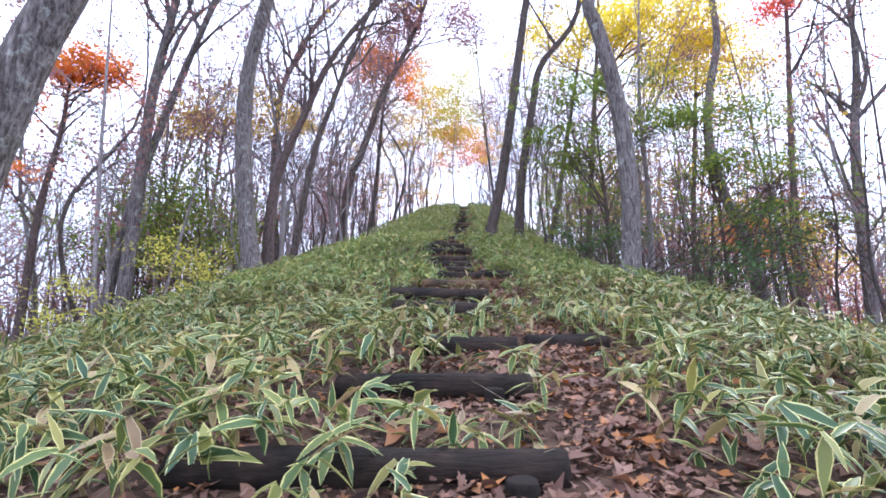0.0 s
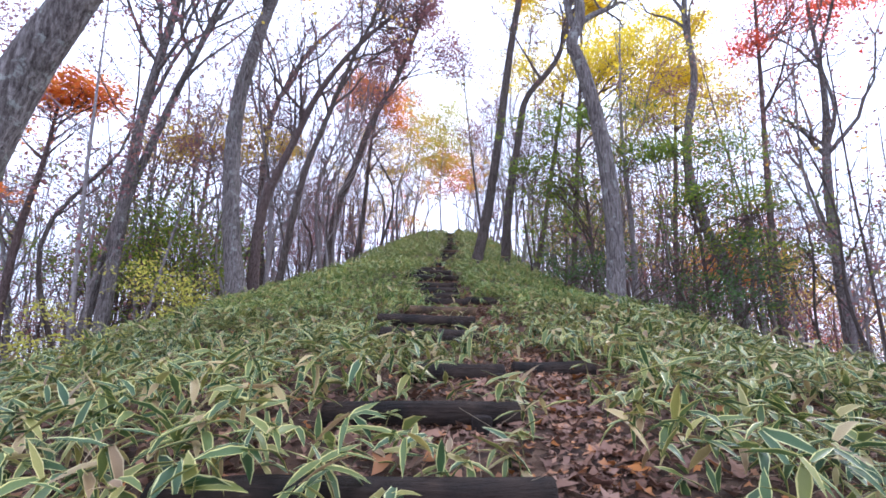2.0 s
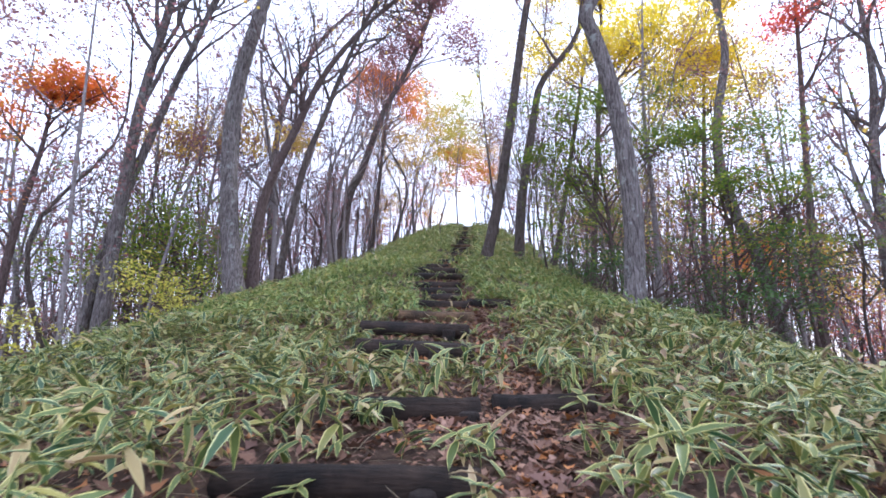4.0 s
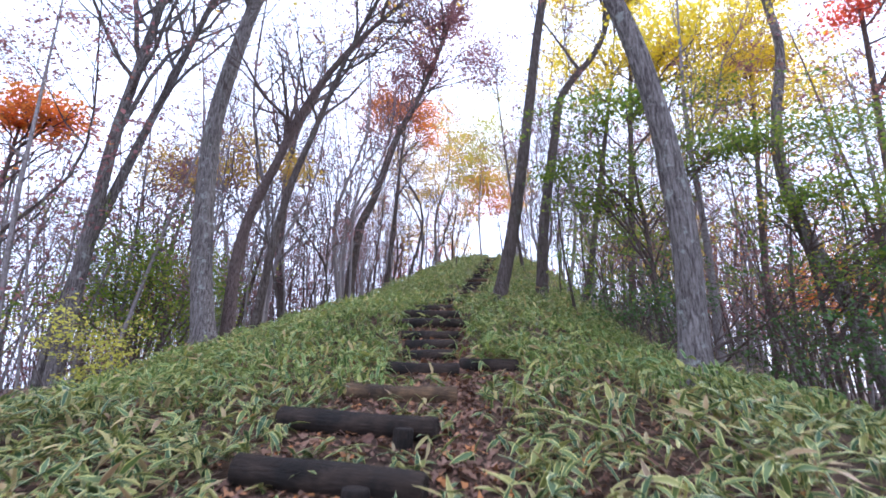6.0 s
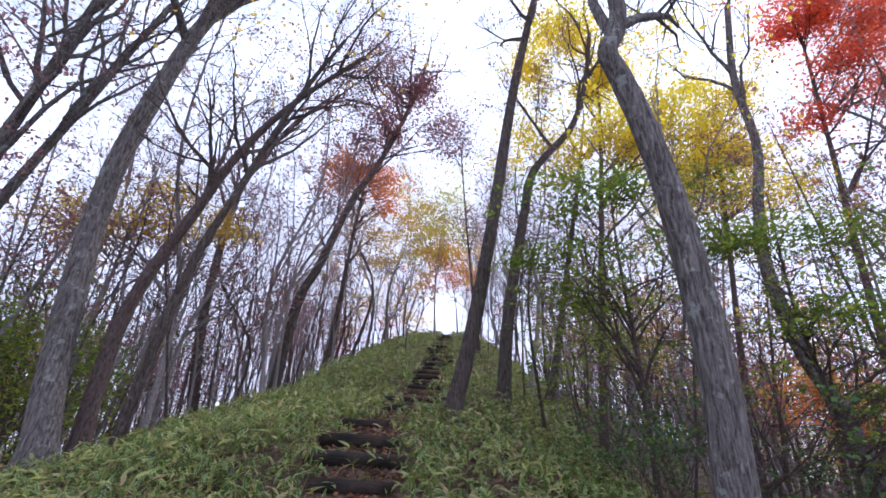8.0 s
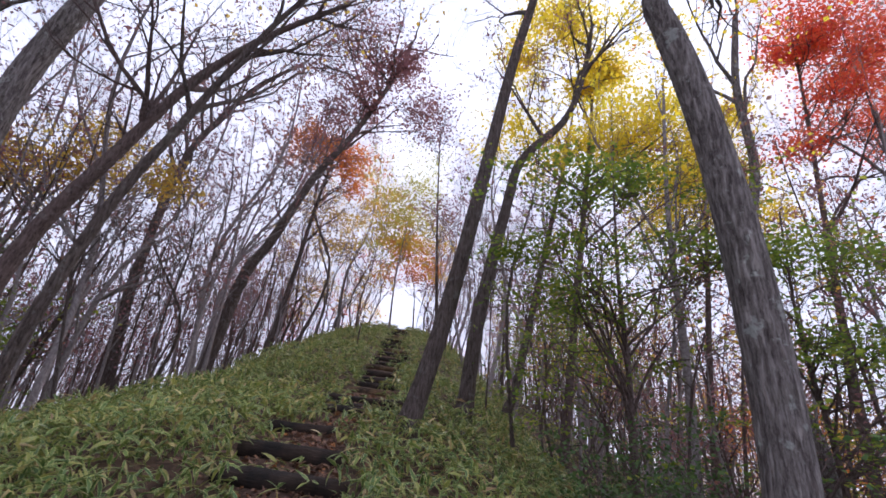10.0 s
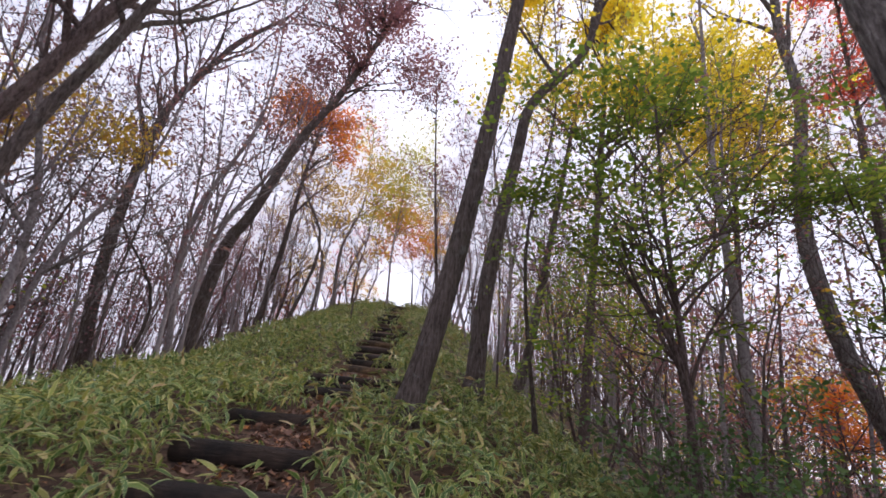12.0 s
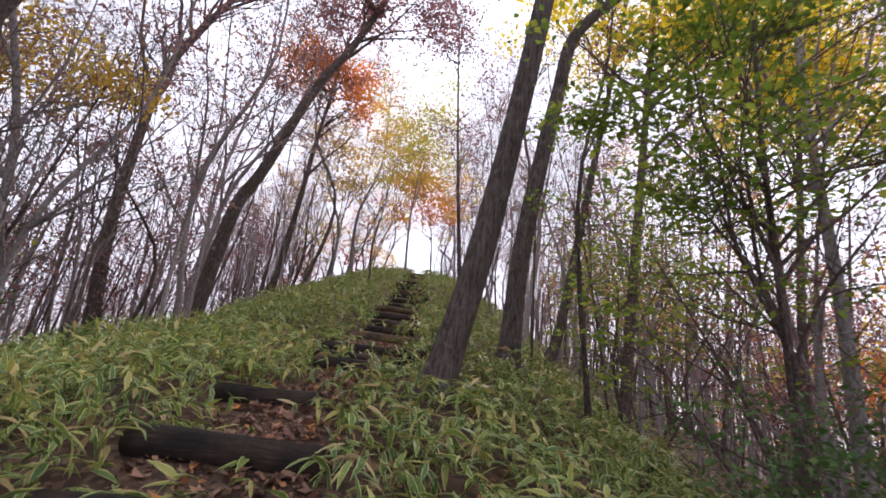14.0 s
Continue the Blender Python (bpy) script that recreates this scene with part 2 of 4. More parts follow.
BOW_R = (0.010, 0.014, 0.020, 0.040, 0.050, 0.050)
_ys = np.arange(-80, 130, 0.1)
_k = np.exp(-0.5 * (np.arange(-15, 16) / 5.0) ** 2)
_rz = np.convolve(np.pad(np.interp(_ys, RIDGE_Y, RIDGE_Z), 15, mode="edge"), _k / _k.sum(), mode="valid")


def soft(d):
    return np.logaddexp(0, d * 1.5) / 1.5


def ground_z(x, y):
    """Height of the ridge's ground: a rounded crest that falls off to both sides."""
    x, y = np.asarray(x, float), np.asarray(y, float)
    d = x - np.interp(y, LINE_Y, LINE_X)
    left, right = np.maximum(-d, 0), np.maximum(d, 0)
    z = np.interp(y, _ys, _rz)
    bow = np.interp(y, BOW_Y, BOW_L) * np.minimum(left, 6.5) ** 2
    z = z - bow - 0.45 * (soft(left - 6.5) - soft(-6.5))
    er = np.interp(y, EDGE_Y, EDGE_R)
    z = z - np.interp(y, BOW_Y, BOW_R) * np.minimum(right, 5) ** 2 - 0.45 * (soft(right - er) - soft(-er))
    z = z + 0.035 * np.sin(1.9 * x + 0.7 * y) * np.sin(1.3 * y - 0.4 * x + 1) + 0.02 * np.sin(4.3 * x - 2.1 * y) * np.sin(3.7 * y + 1.1 * x)
    return -30 + np.logaddexp(0, (z + 30) * 0.25) / 0.25


def mesh_np(name, verts, faces, mat, smooth=True, uv=None):
    """A mesh from arrays: verts (n, 3) and face arrays of three or four corners each."""
    me = bpy.data.meshes.new(name)
    verts = np.asarray(verts, np.float32)
    faces = [np.asarray(f, np.int32) for f in faces if len(f)]
    idx = np.concatenate([f.ravel() for f in faces])
    tot = np.concatenate([np.full(len(f), f.shape[1], np.int32) for f in faces])
    me.vertices.add(len(verts))
    me.vertices.foreach_set("co", verts.ravel())
    me.loops.add(len(idx))
    me.loops.foreach_set("vertex_index", idx)
    me.polygons.add(len(tot))
    me.polygons.foreach_set("loop_start", np.concatenate([[0], np.cumsum(tot)[:-1]]).astype(np.int32))
    if uv is not None:
        layer = me.uv_layers.new(name="UVMap")
        layer.data.foreach_set("uv", np.asarray(uv, np.float32)[idx].ravel())
    me.update(calc_edges=True)
    me.validate()
    me.materials.append(mat)
    if smooth:
        me.shade_smooth()
    return me


def part(name, me, parent, label=""):
    ob = new(name, me)
    ob.parent = parent
    if label:
        tagged(ob, label)
    return ob


def axis(stops):
    return np.concatenate([np.arange(a, b, s) for a, b, s in stops])


gx = axis([(-900, -200, 100), (-200, -60, 14), (-60, -20, 2), (-20, -8, 0.5), (-8, 8, 0.2), (8, 20, 0.6), (20, 60, 2), (60, 200, 14), (200, 1000, 100)])
gy = axis([(-900, -200, 100), (-200, -60, 14), (-60, -20, 2), (-20, -3, 0.5), (-3, 20, 0.2), (20, 50, 0.5), (50, 120, 3), (120, 240, 15), (240, 1000, 100)])
GX, GY = np.meshgrid(gx, gy)
gv = np.stack([GX, GY, ground_z(GX, GY)], -1).reshape(-1, 3)
i, j = np.meshgrid(np.arange(len(gx) - 1), np.arange(len(gy) - 1))
a = (j * len(gx) + i).ravel()
ground = new("ground", mesh_np("ground", gv, [np.stack([a, a + 1, a + 1 + len(gx), a + len(gx)], -1)], SOIL))
tagged(ground, "rounded forest ridge of brown soil under fallen leaves", "ground", kind="structure")


# ---- tubes and trees ----
def tube(pts, rad, sides, rough=0.0, seed=0):
    """Rings of a tapered limb along points."""
    pts, rad = np.asarray(pts, float), np.asarray(rad, float)
    t = np.gradient(pts, axis=0)
    t /= np.linalg.norm(t, axis=1, keepdims=True) + 1e-9
    ref = np.array([0.31, 0.95, 0.05]) if abs(t[0][1]) < 0.8 else np.array([1.0, 0.1, 0.1])
    u = np.cross(t, ref)
    u /= np.linalg.norm(u, axis=1, keepdims=True) + 1e-9
    w = np.cross(t, u)
    ang = np.linspace(0, 2 * np.pi, sides, endpoint=False)
    r = np.repeat(rad[:, None], sides, 1)
    if rough:
        s = np.arange(len(pts))[:, None]
        r = r * (1 + rough * (np.sin(3 * ang[None] + 0.23 * s + seed) + 0.7 * np.sin(5 * ang[None] - 0.31 * s + 2 * seed) + 0.5 * np.sin(0.9 * s + seed + 2 * ang[None])))
    v = pts[:, None] + r[..., None] * (np.cos(ang)[None, :, None] * u[:, None] + np.sin(ang)[None, :, None] * w[:, None])
    n = len(pts)
    k = np.arange(sides)
    q = np.concatenate([np.stack([m * sides + k, m * sides + (k + 1) % sides, (m + 1) * sides + (k + 1) % sides, (m + 1) * sides + k], -1) for m in range(n - 1)])
    return v.reshape(-1, 3), q


def join(pieces):
    vs, fs, at = [], [], 0
    for v, q in pieces:
        vs.append(v)
        fs.append(q + at)
        at += len(v)
    return np.concatenate(vs), [np.concatenate(fs)]


def unit(v):
    return v / (np.linalg.norm(v) + 1e-9)


NEAR_LOD, FAR_LOD = ((12, 7, 4, 3, 3), (20, 7, 5, 4, 3)), ((12, 4, 3, 3, 3), (20, 5, 3, 1, 1))


def grow(p, d, length, r, level, last, rng, out, tips, up=0.12, wander=0.2, kids=(0, 5, 4, 3), lod=NEAR_LOD, groups=None, low=0.22):
    """A limb with its branches, down to twigs."""
    n = lod[1][level]
    pts, ds = [np.array(p, float)], [unit(np.array(d, float))]
    for _ in range(n):
        dd = unit(ds[-1] + rng.normal(0, wander, 3) + np.array([0, 0, up]))
        ds.append(dd)
        pts.append(pts[-1] + dd * length / n)
    rad = np.linspace(r, max(r * 0.22, 0.003), n + 1)
    out.append(tube(pts, rad, lod[0][level]))
    if level >= last - 1:
        tips.extend(pts[-max(2, n // 2):])
    if level < last:
        for c in range(kids[level]):
            f = rng.uniform(low, 1.0) if c else 0.98
            k = min(n, max(1, int(f * n)))
            side = unit(np.cross(ds[k], rng.normal(0, 1, 3)))
            a = rng.uniform(0.5, 1.05)
            nd = ds[k] * math.cos(a) + side * math.sin(a)
            into = out
            if groups is not None:
                into = []
                groups.append(into)
            grow(pts[k], nd, length * rng.uniform(0.42, 0.68), rad[k] * rng.uniform(0.5, 0.75), level + 1, last, rng, into, tips, up, wander * 1.15, kids, lod)


def smooth_line(ctrl, n):
    c = np.asarray(ctrl, float)
    c = np.concatenate([[2 * c[0] - c[1]], c, [2 * c[-1] - c[-2]]])
    s = np.linspace(0, len(c) - 3 - 1e-6, n)
    k = s.astype(int)
    f = (s - k)[:, None]
    p0, p1, p2, p3 = c[k], c[k + 1], c[k + 2], c[k + 3]
    return 0.5 * (2 * p1 + (p2 - p0) * f + (2 * p0 - 5 * p1 + 4 * p2 - p3) * f ** 2 + (3 * p1 - p0 - 3 * p2 + p3) * f ** 3)


def leaf_cloud(centres, size, rng, flat=0.5):
    """Many small folded leaves, each four corners, tip and base."""
    n = len(centres)
    a = rng.uniform(0, 2 * np.pi, n)
    tilt = rng.normal(0, 1 - flat, n) - 0.25
    roll = rng.normal(0, 1 - flat, n)
    L = size * rng.uniform(0.65, 1.25, n)
    W = L * rng.uniform(0.30, 0.42, n)
    fx = np.stack([np.cos(a) * np.cos(tilt), np.sin(a) * np.cos(tilt), np.sin(tilt)], -1)
    sx = np.stack([-np.sin(a), np.cos(a), np.zeros(n)], -1)
    nx = np.cross(fx, sx)
    sx = sx * np.cos(roll)[:, None] + nx * np.sin(roll)[:, None]
    nx = np.cross(fx, sx)
    c = centres
    b0 = c - fx * (L / 2)[:, None]
    tip = c + fx * (L / 2)[:, None]
    l = c + sx * W[:, None] + nx * (W * 0.3)[:, None]
    r = c - sx * W[:, None] + nx * (W * 0.3)[:, None]
    v = np.stack([b0, l, tip, r], 1).reshape(-1, 3)
    k = np.arange(n)[:, None] * 4
    return v, [np.concatenate([k + np.array([[0, 2, 1]]), k + np.array([[0, 3, 2]])])]


def crown_points(tips, n, rng, spread, squash=0.5, share=0.42):
    tips = np.asarray(tips)
    tips = tips[rng.permutation(len(tips))[: max(8, int(len(tips) * share))]]
    c = tips[rng.integers(0, len(tips), n)]
    return c + rng.normal(0, 1, (n, 3)) * np.array([spread, spread, spread * squash])


def make_tree(name, label, ctrl, r0, seed, bark, leaf=None, leaves=0, leaf_size=0.11, limbs=8, first=0.35, reach=0.34, up=0.12, spread=0.3, flat=0.45, category="tree", taper=0.25, squash=0.5, depth=3, kids=(0, 5, 4, 3), flare=0.45, extra=(), lod=NEAR_LOD, round_=16, aims=()):
    """A tree: trunk along ctrl (first point at the ground), limbs with branches and twigs, and a crown of loose leaves."""
    rng = np.random.default_rng(seed)
    base = np.array(ctrl[0], float)
    line = smooth_line(np.asarray(ctrl, float) - base, 30 if round_ > 10 else 14)
    line = np.concatenate([[line[0] - unit(line[1] - line[0]) * 0.5], line])
    height = np.linalg.norm(line[-1] - line[0])
    s = np.linspace(0, 1, len(line))
    up_len = np.maximum(line[:, 2], 0)
    rad = r0 * (1 - (1 - taper) * s) * (1 + flare * np.exp(-up_len / 0.28))
    root = tagged(new(name), label, category)
    root.location = base
    part("trunk", mesh_np("trunk", *join([tube(line, rad, round_, 0.028, seed)]), bark), root)
    tips = []
    az = rng.uniform(0, 6.28)
    specs = [(rng.uniform(first, 0.99) if k else 1.0, None, None) for k in range(limbs)] + list(extra)
    for k, (f, heading, size) in enumerate(specs):
        i = min(len(line) - 1, max(1, int(f * (len(line) - 1))))
        t = unit(line[i] - line[i - 1])
        az += 2.4 + rng.normal(0, 0.4)
        if heading is None:
            a = rng.uniform(0.45, 0.95) if k else 0.12
            side = np.array([math.cos(az), math.sin(az), 0.05])
            d, ln = t * math.cos(a) + side * math.sin(a), height * reach * rng.uniform(0.65, 1.15)
        else:
            d, ln = np.array(heading), size
        out, groups = [], ([] if round_ > 10 else None)
        grow(line[i] - t * 0.02, d, ln, rad[i] * rng.uniform(0.5, 0.72), 1, depth, rng, out, tips, up, 0.16, kids, lod, groups)
        limb = part("limb", mesh_np("limb", *join(out), bark), root)
        for g in groups or ():
            part("branch", mesh_np("branch", *join(g), bark), limb)
    for cx, cy, cz, rx, ry, rz, count, many in aims:
        # limbs that reach into one mass of the crown, with leaves round their twigs
        centre, radii, own = np.array([cx, cy, cz]) - base, np.array([rx, ry, rz]), []
        for _ in range(count):
            goal = centre + unit(rng.normal(0, 1, 3)) * rng.uniform(0.15, 0.9) * radii
            away = np.hypot(line[:, 0] - goal[0], line[:, 1] - goal[1])
            i = max(len(line) // 4, int(np.argmin(np.abs(line[:, 2] - goal[2] + 0.8 * away + rng.normal(0, 0.4)))))
            d = goal - line[i]
            ln = np.linalg.norm(d)
            out, groups = [], []
            grow(line[i], d + np.array([0, 0, 0.12 * ln]), ln * 1.12, min(rad[i] * 0.6, 0.012 + 0.011 * ln), 1, depth, rng, out, own, 0.0, 0.13, (0, 6, 4, 3), lod, groups, 0.4)
            limb = part("limb", mesh_np("limb", *join(out), bark), root)
            for g in groups:
                part("branch", mesh_np("branch", *join(g), bark), limb)
        own = [p for p in own if np.linalg.norm((p - centre) / radii) < 1.45] or [centre]
        part("crown", mesh_np("crown", *leaf_cloud(crown_points(own, many, rng, spread, squash, 0.5), leaf_size, rng, flat), leaf, False), root)
    if leaf and leaves:
        part("crown", mesh_np("crown", *leaf_cloud(crown_points(tips, leaves, rng, spread, squash), leaf_size, rng, flat), leaf, False), root)
    return root


def make_shrub(name, label, base, height, stems, seed, bark, leaf, leaves, leaf_size, lean=0.35, radius=0.03, spread=0.25, flat=0.7, category="shrub", squash=0.35, up=0.08, depth=3, kids=(0, 6, 4, 3), heading=(0, 0), low=0.22):
    rng = np.random.default_rng(seed)
    root = tagged(new(name), label, category)
    root.location = base
    tips = []
    for k in range(stems):
        a = k * 2.4 + rng.uniform(0, 0.8)
        d = np.array([math.cos(a) * lean + heading[0], math.sin(a) * lean + heading[1], 1.0])
        out, groups = [], []
        grow((0.08 * math.cos(a), 0.08 * math.sin(a), -0.1), d, height * rng.uniform(0.75, 1.1), radius * rng.uniform(0.7, 1.2), 1, depth, rng, out, tips, up, 0.14, kids, NEAR_LOD, groups, low)
        stem = part("stem", mesh_np("stem", *join(out), bark), root)
        for g in groups:
            part("branch", mesh_np("branch", *join(g), bark), stem)
    part("crown", mesh_np("crown", *leaf_cloud(crown_points(tips, leaves, rng, spread, squash), leaf_size, rng, flat), leaf, False), root)
    return root


def gz(x, y):
    return float(ground_z(x, y))


def on_ground(pts):
    """Sets a trunk's first point on the ground."""
    x, y, _ = pts[0]
    return [(x, y, gz(x, y))] + list(pts[1:])


# the trees that stand along the path
make_tree("tree", "tall grey fissured oak leaning over the ridge edge, almost bare", on_ground([(-5.35, 12.9, 0), (-5.78, 12.9, 4.6), (-5.93, 12.85, 7.8), (-5.5, 12.8, 10.4), (-4.9, 12.7, 12.3), (-3.9, 12.6, 13.9), (-3.2, 12.4, 15.6)]), 0.27, 11, BARK_GREY, LEAF_RUSSET, 350, limbs=11, first=0.62, taper=0.4, extra=((0.72, (0.1, 0.1, 0.9), 3.5),))
make_tree("tree", "dark reddish slender trunk leaning strongly, with bare forking branches", on_ground([(-5.2, 13.5, 0), (-5.17, 13.4, 4.2), (-4.95, 13.4, 5.6), (-4.3, 13.4, 7.3), (-3.6, 13.4, 9.0), (-2.6, 13.5, 10.6), (-1.2, 13.8, 12.4)]), 0.17, 12, BARK_DARK, None, 0, limbs=11, first=0.5, taper=0.3, reach=0.26)
make_tree("tree", "leaning brown oak beside the log steps", on_ground([(1.36, 13.45, 0), (1.74, 13.45, 4.9), (2.14, 13.45, 7.3), (2.66, 13.5, 10.8), (3.1, 13.6, 13.1), (3.6, 13.7, 15.5)]), 0.172, 13, BARK_BROWN, None, 0, limbs=7, first=0.75, taper=0.5, flare=0.28)
make_tree("tree", "brown trunk with a sharp bend to one side", on_ground([(2.68, 15.87, 0), (2.86, 15.87, 6.0), (3.35, 15.87, 8.9), (3.7, 15.87, 10.4), (4.9, 15.87, 12.0), (5.5, 15.9, 13.8), (5.9, 16, 16.2)]), 0.175, 14, BARK_BROWN, None, 0, limbs=8, first=0.62, taper=0.35, extra=((0.62, (-0.25, 0, 1), 4.5),))
make_tree("tree", "tall grey-brown fissured oak with a kinked top", on_ground([(3.76, 9.12, 0), (3.86, 9.12, 3.5), (3.76, 9.12, 5.2), (3.56, 9.12, 6.5), (3.33, 9.12, 7.4), (3.22, 9.12, 7.85), (3.46, 9.12, 8.6), (3.36, 9.12, 11), (3.6, 9.1, 13.5)]), 0.195, 15, BARK_GREY, LEAF_YELLOW, 250, limbs=6, first=0.72, taper=0.5)
make_tree("tree", "grey trunk bent low above the slope, rising straight", on_ground([(11.0, 15, 0), (10.1, 15, 3.6), (9.5, 15, 5.2), (9.2, 15, 7.2), (9.4, 15, 8.9), (9.85, 15, 11.0), (9.75, 15, 13.5), (10.2, 15, 16.5)]), 0.2, 16, BARK_GREY, LEAF_ORANGE, 300, 0.11, limbs=4, first=0.8, taper=0.45, reach=0.22, spread=0.2)
make_tree("tree", "grey twin oak trunk at the ridge edge", on_ground([(-9.1, 13, 0), (-8.95, 13, 5), (-8.8, 13, 8), (-8.3, 13, 11.5), (-7.9, 13, 15)]), 0.2, 17, BARK_GREY, LEAF_RUSSET, 300, limbs=10, first=0.6, taper=0.4, extra=((0.5, (0.35, 0.1, 1), 7),))
make_tree("tree", "grey twin oak trunk at the ridge edge", on_ground([(-9.9, 13.3, 0), (-9.4, 13.3, 4), (-8.6, 13.5, 7.6), (-7.6, 13.6, 11), (-6.9, 13.8, 14)]), 0.16, 18, BARK_GREY, LEAF_RUSSET, 250, limbs=10, first=0.6, taper=0.4)
make_tree("tree", "thick grey leaning trunk with pale lichen", on_ground([(-5.0, 4.0, 0), (-4.28, 4.0, 2.5), (-3.93, 4.0, 3.6), (-3.5, 4.0, 4.6), (-2.95, 4.0, 6.2), (-2.4, 4.1, 9)]), 0.24, 19, BARK_GREY, LEAF_RUSSET, 300, limbs=5, first=0.75, taper=0.5)
make_tree("tree", "leaning grey trunk with forking bare branches", on_ground([(-8.9, 25, 0), (-9.5, 25, 7.0), (-9.6, 25, 10.0), (-9.5, 25, 13.3), (-9.0, 25, 15.5), (-7.4, 25, 18.7), (-5.6, 25.2, 21)]), 0.24, 20, BARK_BROWN, LEAF_RUSSET, 2600, 0.13, limbs=12, first=0.45, taper=0.35, spread=0.25)
make_tree("tree", "oak with a crown of dry purple-brown leaves", on_ground([(-5.4, 23.5, 0), (-4.95, 23.4, 8.2), (-4.3, 23.4, 9.9), (-3.2, 23.4, 13.3), (-2.0, 23.4, 15.8), (-0.6, 23.4, 19.8), (-0.2, 23.5, 22)]), 0.24, 21, BARK_BROWN, LEAF_PURPLE, 0, 0.13, limbs=6, first=0.5, taper=0.35, spread=0.34, reach=0.25, aims=((-3.8, 23.2, 20.6, 2.8, 2.4, 2.6, 10, 2900), (-0.4, 23.2, 20.0, 2.4, 2.4, 2.8, 10, 2900), (-1.8, 23.0, 17.2, 2.6, 2, 0.9, 7, 2200), (0.4, 23.3, 17.4, 1.5, 1.5, 1.1, 4, 1100), (-5.6, 23, 13.4, 2.0, 1.5, 1.2, 3, 600)))
make_tree("tree", "leaning dark oak with wide bare branches", on_ground([(-4.4, 13.2, 0), (-4.1, 13, 4.3), (-3.75, 13, 6.2), (-3.3, 13, 7.6), (-2.85, 13, 9.0), (-2.3, 13, 10.5), (-1.6, 13.1, 12.2)]), 0.11, 22, BARK_BROWN, LEAF_GOLD, 350, 0.11, limbs=9, first=0.55, taper=0.4)
make_tree("tree", "grey straight trunk on the lower slope", on_ground([(14.8, 16, 0), (15.1, 16, 6.4), (15.7, 16, 10.8), (15.7, 16, 15)]), 0.22, 23, BARK_GREY, LEAF_RED, 900, 0.14, limbs=8, first=0.4)
make_tree("tree", "slender brown trunk behind the bent oak", on_ground([(4.6, 20, 0), (5.0, 20, 5.2), (5.7, 20, 9.0), (6.5, 20, 13.4), (6.9, 20, 16)]), 0.16, 24, BARK_BROWN, LEAF_YELLOW, 400, limbs=6, first=0.6)
# coloured crowns
make_tree("tree", "maple with a wide bright yellow crown", on_ground([(5.9, 18.6, 0), (6.2, 18.6, 6), (6.6, 18.4, 11), (6.9, 18.3, 15), (6.7, 18.2, 18)]), 0.14, 31, BARK_DARK, LEAF_YELLOW, 0, 0.115, limbs=4, first=0.5, reach=0.25, up=0.0, spread=0.3, flat=0.55, squash=0.4, aims=((4.6, 18, 17.6, 1.9, 1.6, 1.5, 6, 4800), (7.6, 18, 16.8, 2.2, 1.7, 1.6, 7, 5800), (7.0, 17.6, 13.2, 2.6, 1.7, 0.9, 7, 4800), (9.4, 17.8, 13.4, 1.8, 1.5, 1.0, 5, 3600), (4.6, 18.0, 12.9, 1.4, 1.3, 0.9, 4, 2200)))
make_tree("tree", "maple with a loose yellow crown", on_ground([(10.4, 18.9, 0), (10.6, 18.9, 5), (10.9, 18.7, 9), (11.2, 18.5, 13), (11.4, 18.4, 15)]), 0.13, 32, BARK_DARK, LEAF_YELLOW, 0, 0.115, limbs=4, first=0.5, reach=0.25, up=0.0, spread=0.3, flat=0.55, squash=0.4, aims=((11.0, 18, 13.0, 2.4, 1.6, 1.0, 7, 5000), (12.8, 18.2, 11.5, 1.7, 1.6, 1.1, 6, 2600), (9.6, 18.2, 10.9, 1.6, 1.4, 0.9, 5, 3000), (11.6, 18.4, 15.8, 1.8, 1.6, 0.9, 4, 2400)))
make_tree("tree", "maple with a bright orange-red crown", on_ground([(13.2, 17, 0), (13.5, 17, 6), (14.0, 17, 12), (14.3, 16.8, 18)]), 0.16, 33, BARK_DARK, LEAF_RED, 0, 0.12, limbs=4, first=0.5, reach=0.22, up=0.0, spread=0.32, flat=0.55, squash=0.5, aims=((13.8, 16.6, 18.2, 2.2, 2, 1.4, 7, 4200), (16.2, 16.6, 17.6, 2.4, 2, 1.8, 8, 5200), (15.8, 16.6, 15.2, 1.5, 1.3, 0.8, 5, 2800), (18.4, 16.6, 16.5, 2.2, 2, 1.6, 5, 3600), (13.9, 16.8, 13.6, 1.2, 1, 0.6, 3, 900)))
make_tree("tree", "maple with a flat orange crown on the slope", on_ground([(-11.2, 12.2, 0), (-10.9, 12, 3.5), (-10.6, 12, 6), (-10.5, 12, 7.6)]), 0.12, 34, BARK_DARK, LEAF_ORANGE, 0, 0.11, limbs=3, first=0.7, reach=0.2, up=-0.02, spread=0.24, flat=0.75, squash=0.25, aims=((-10.7, 11.9, 7.8, 1.3, 1.1, 0.4, 7, 1500), (-9.2, 11.9, 7.9, 0.9, 0.8, 0.25, 4, 1500), (-12.0, 11.8, 7.0, 0.9, 0.8, 0.3, 3, 1200), (-11.4, 11.2, 4.6, 0.8, 0.7, 0.3, 3, 900)))
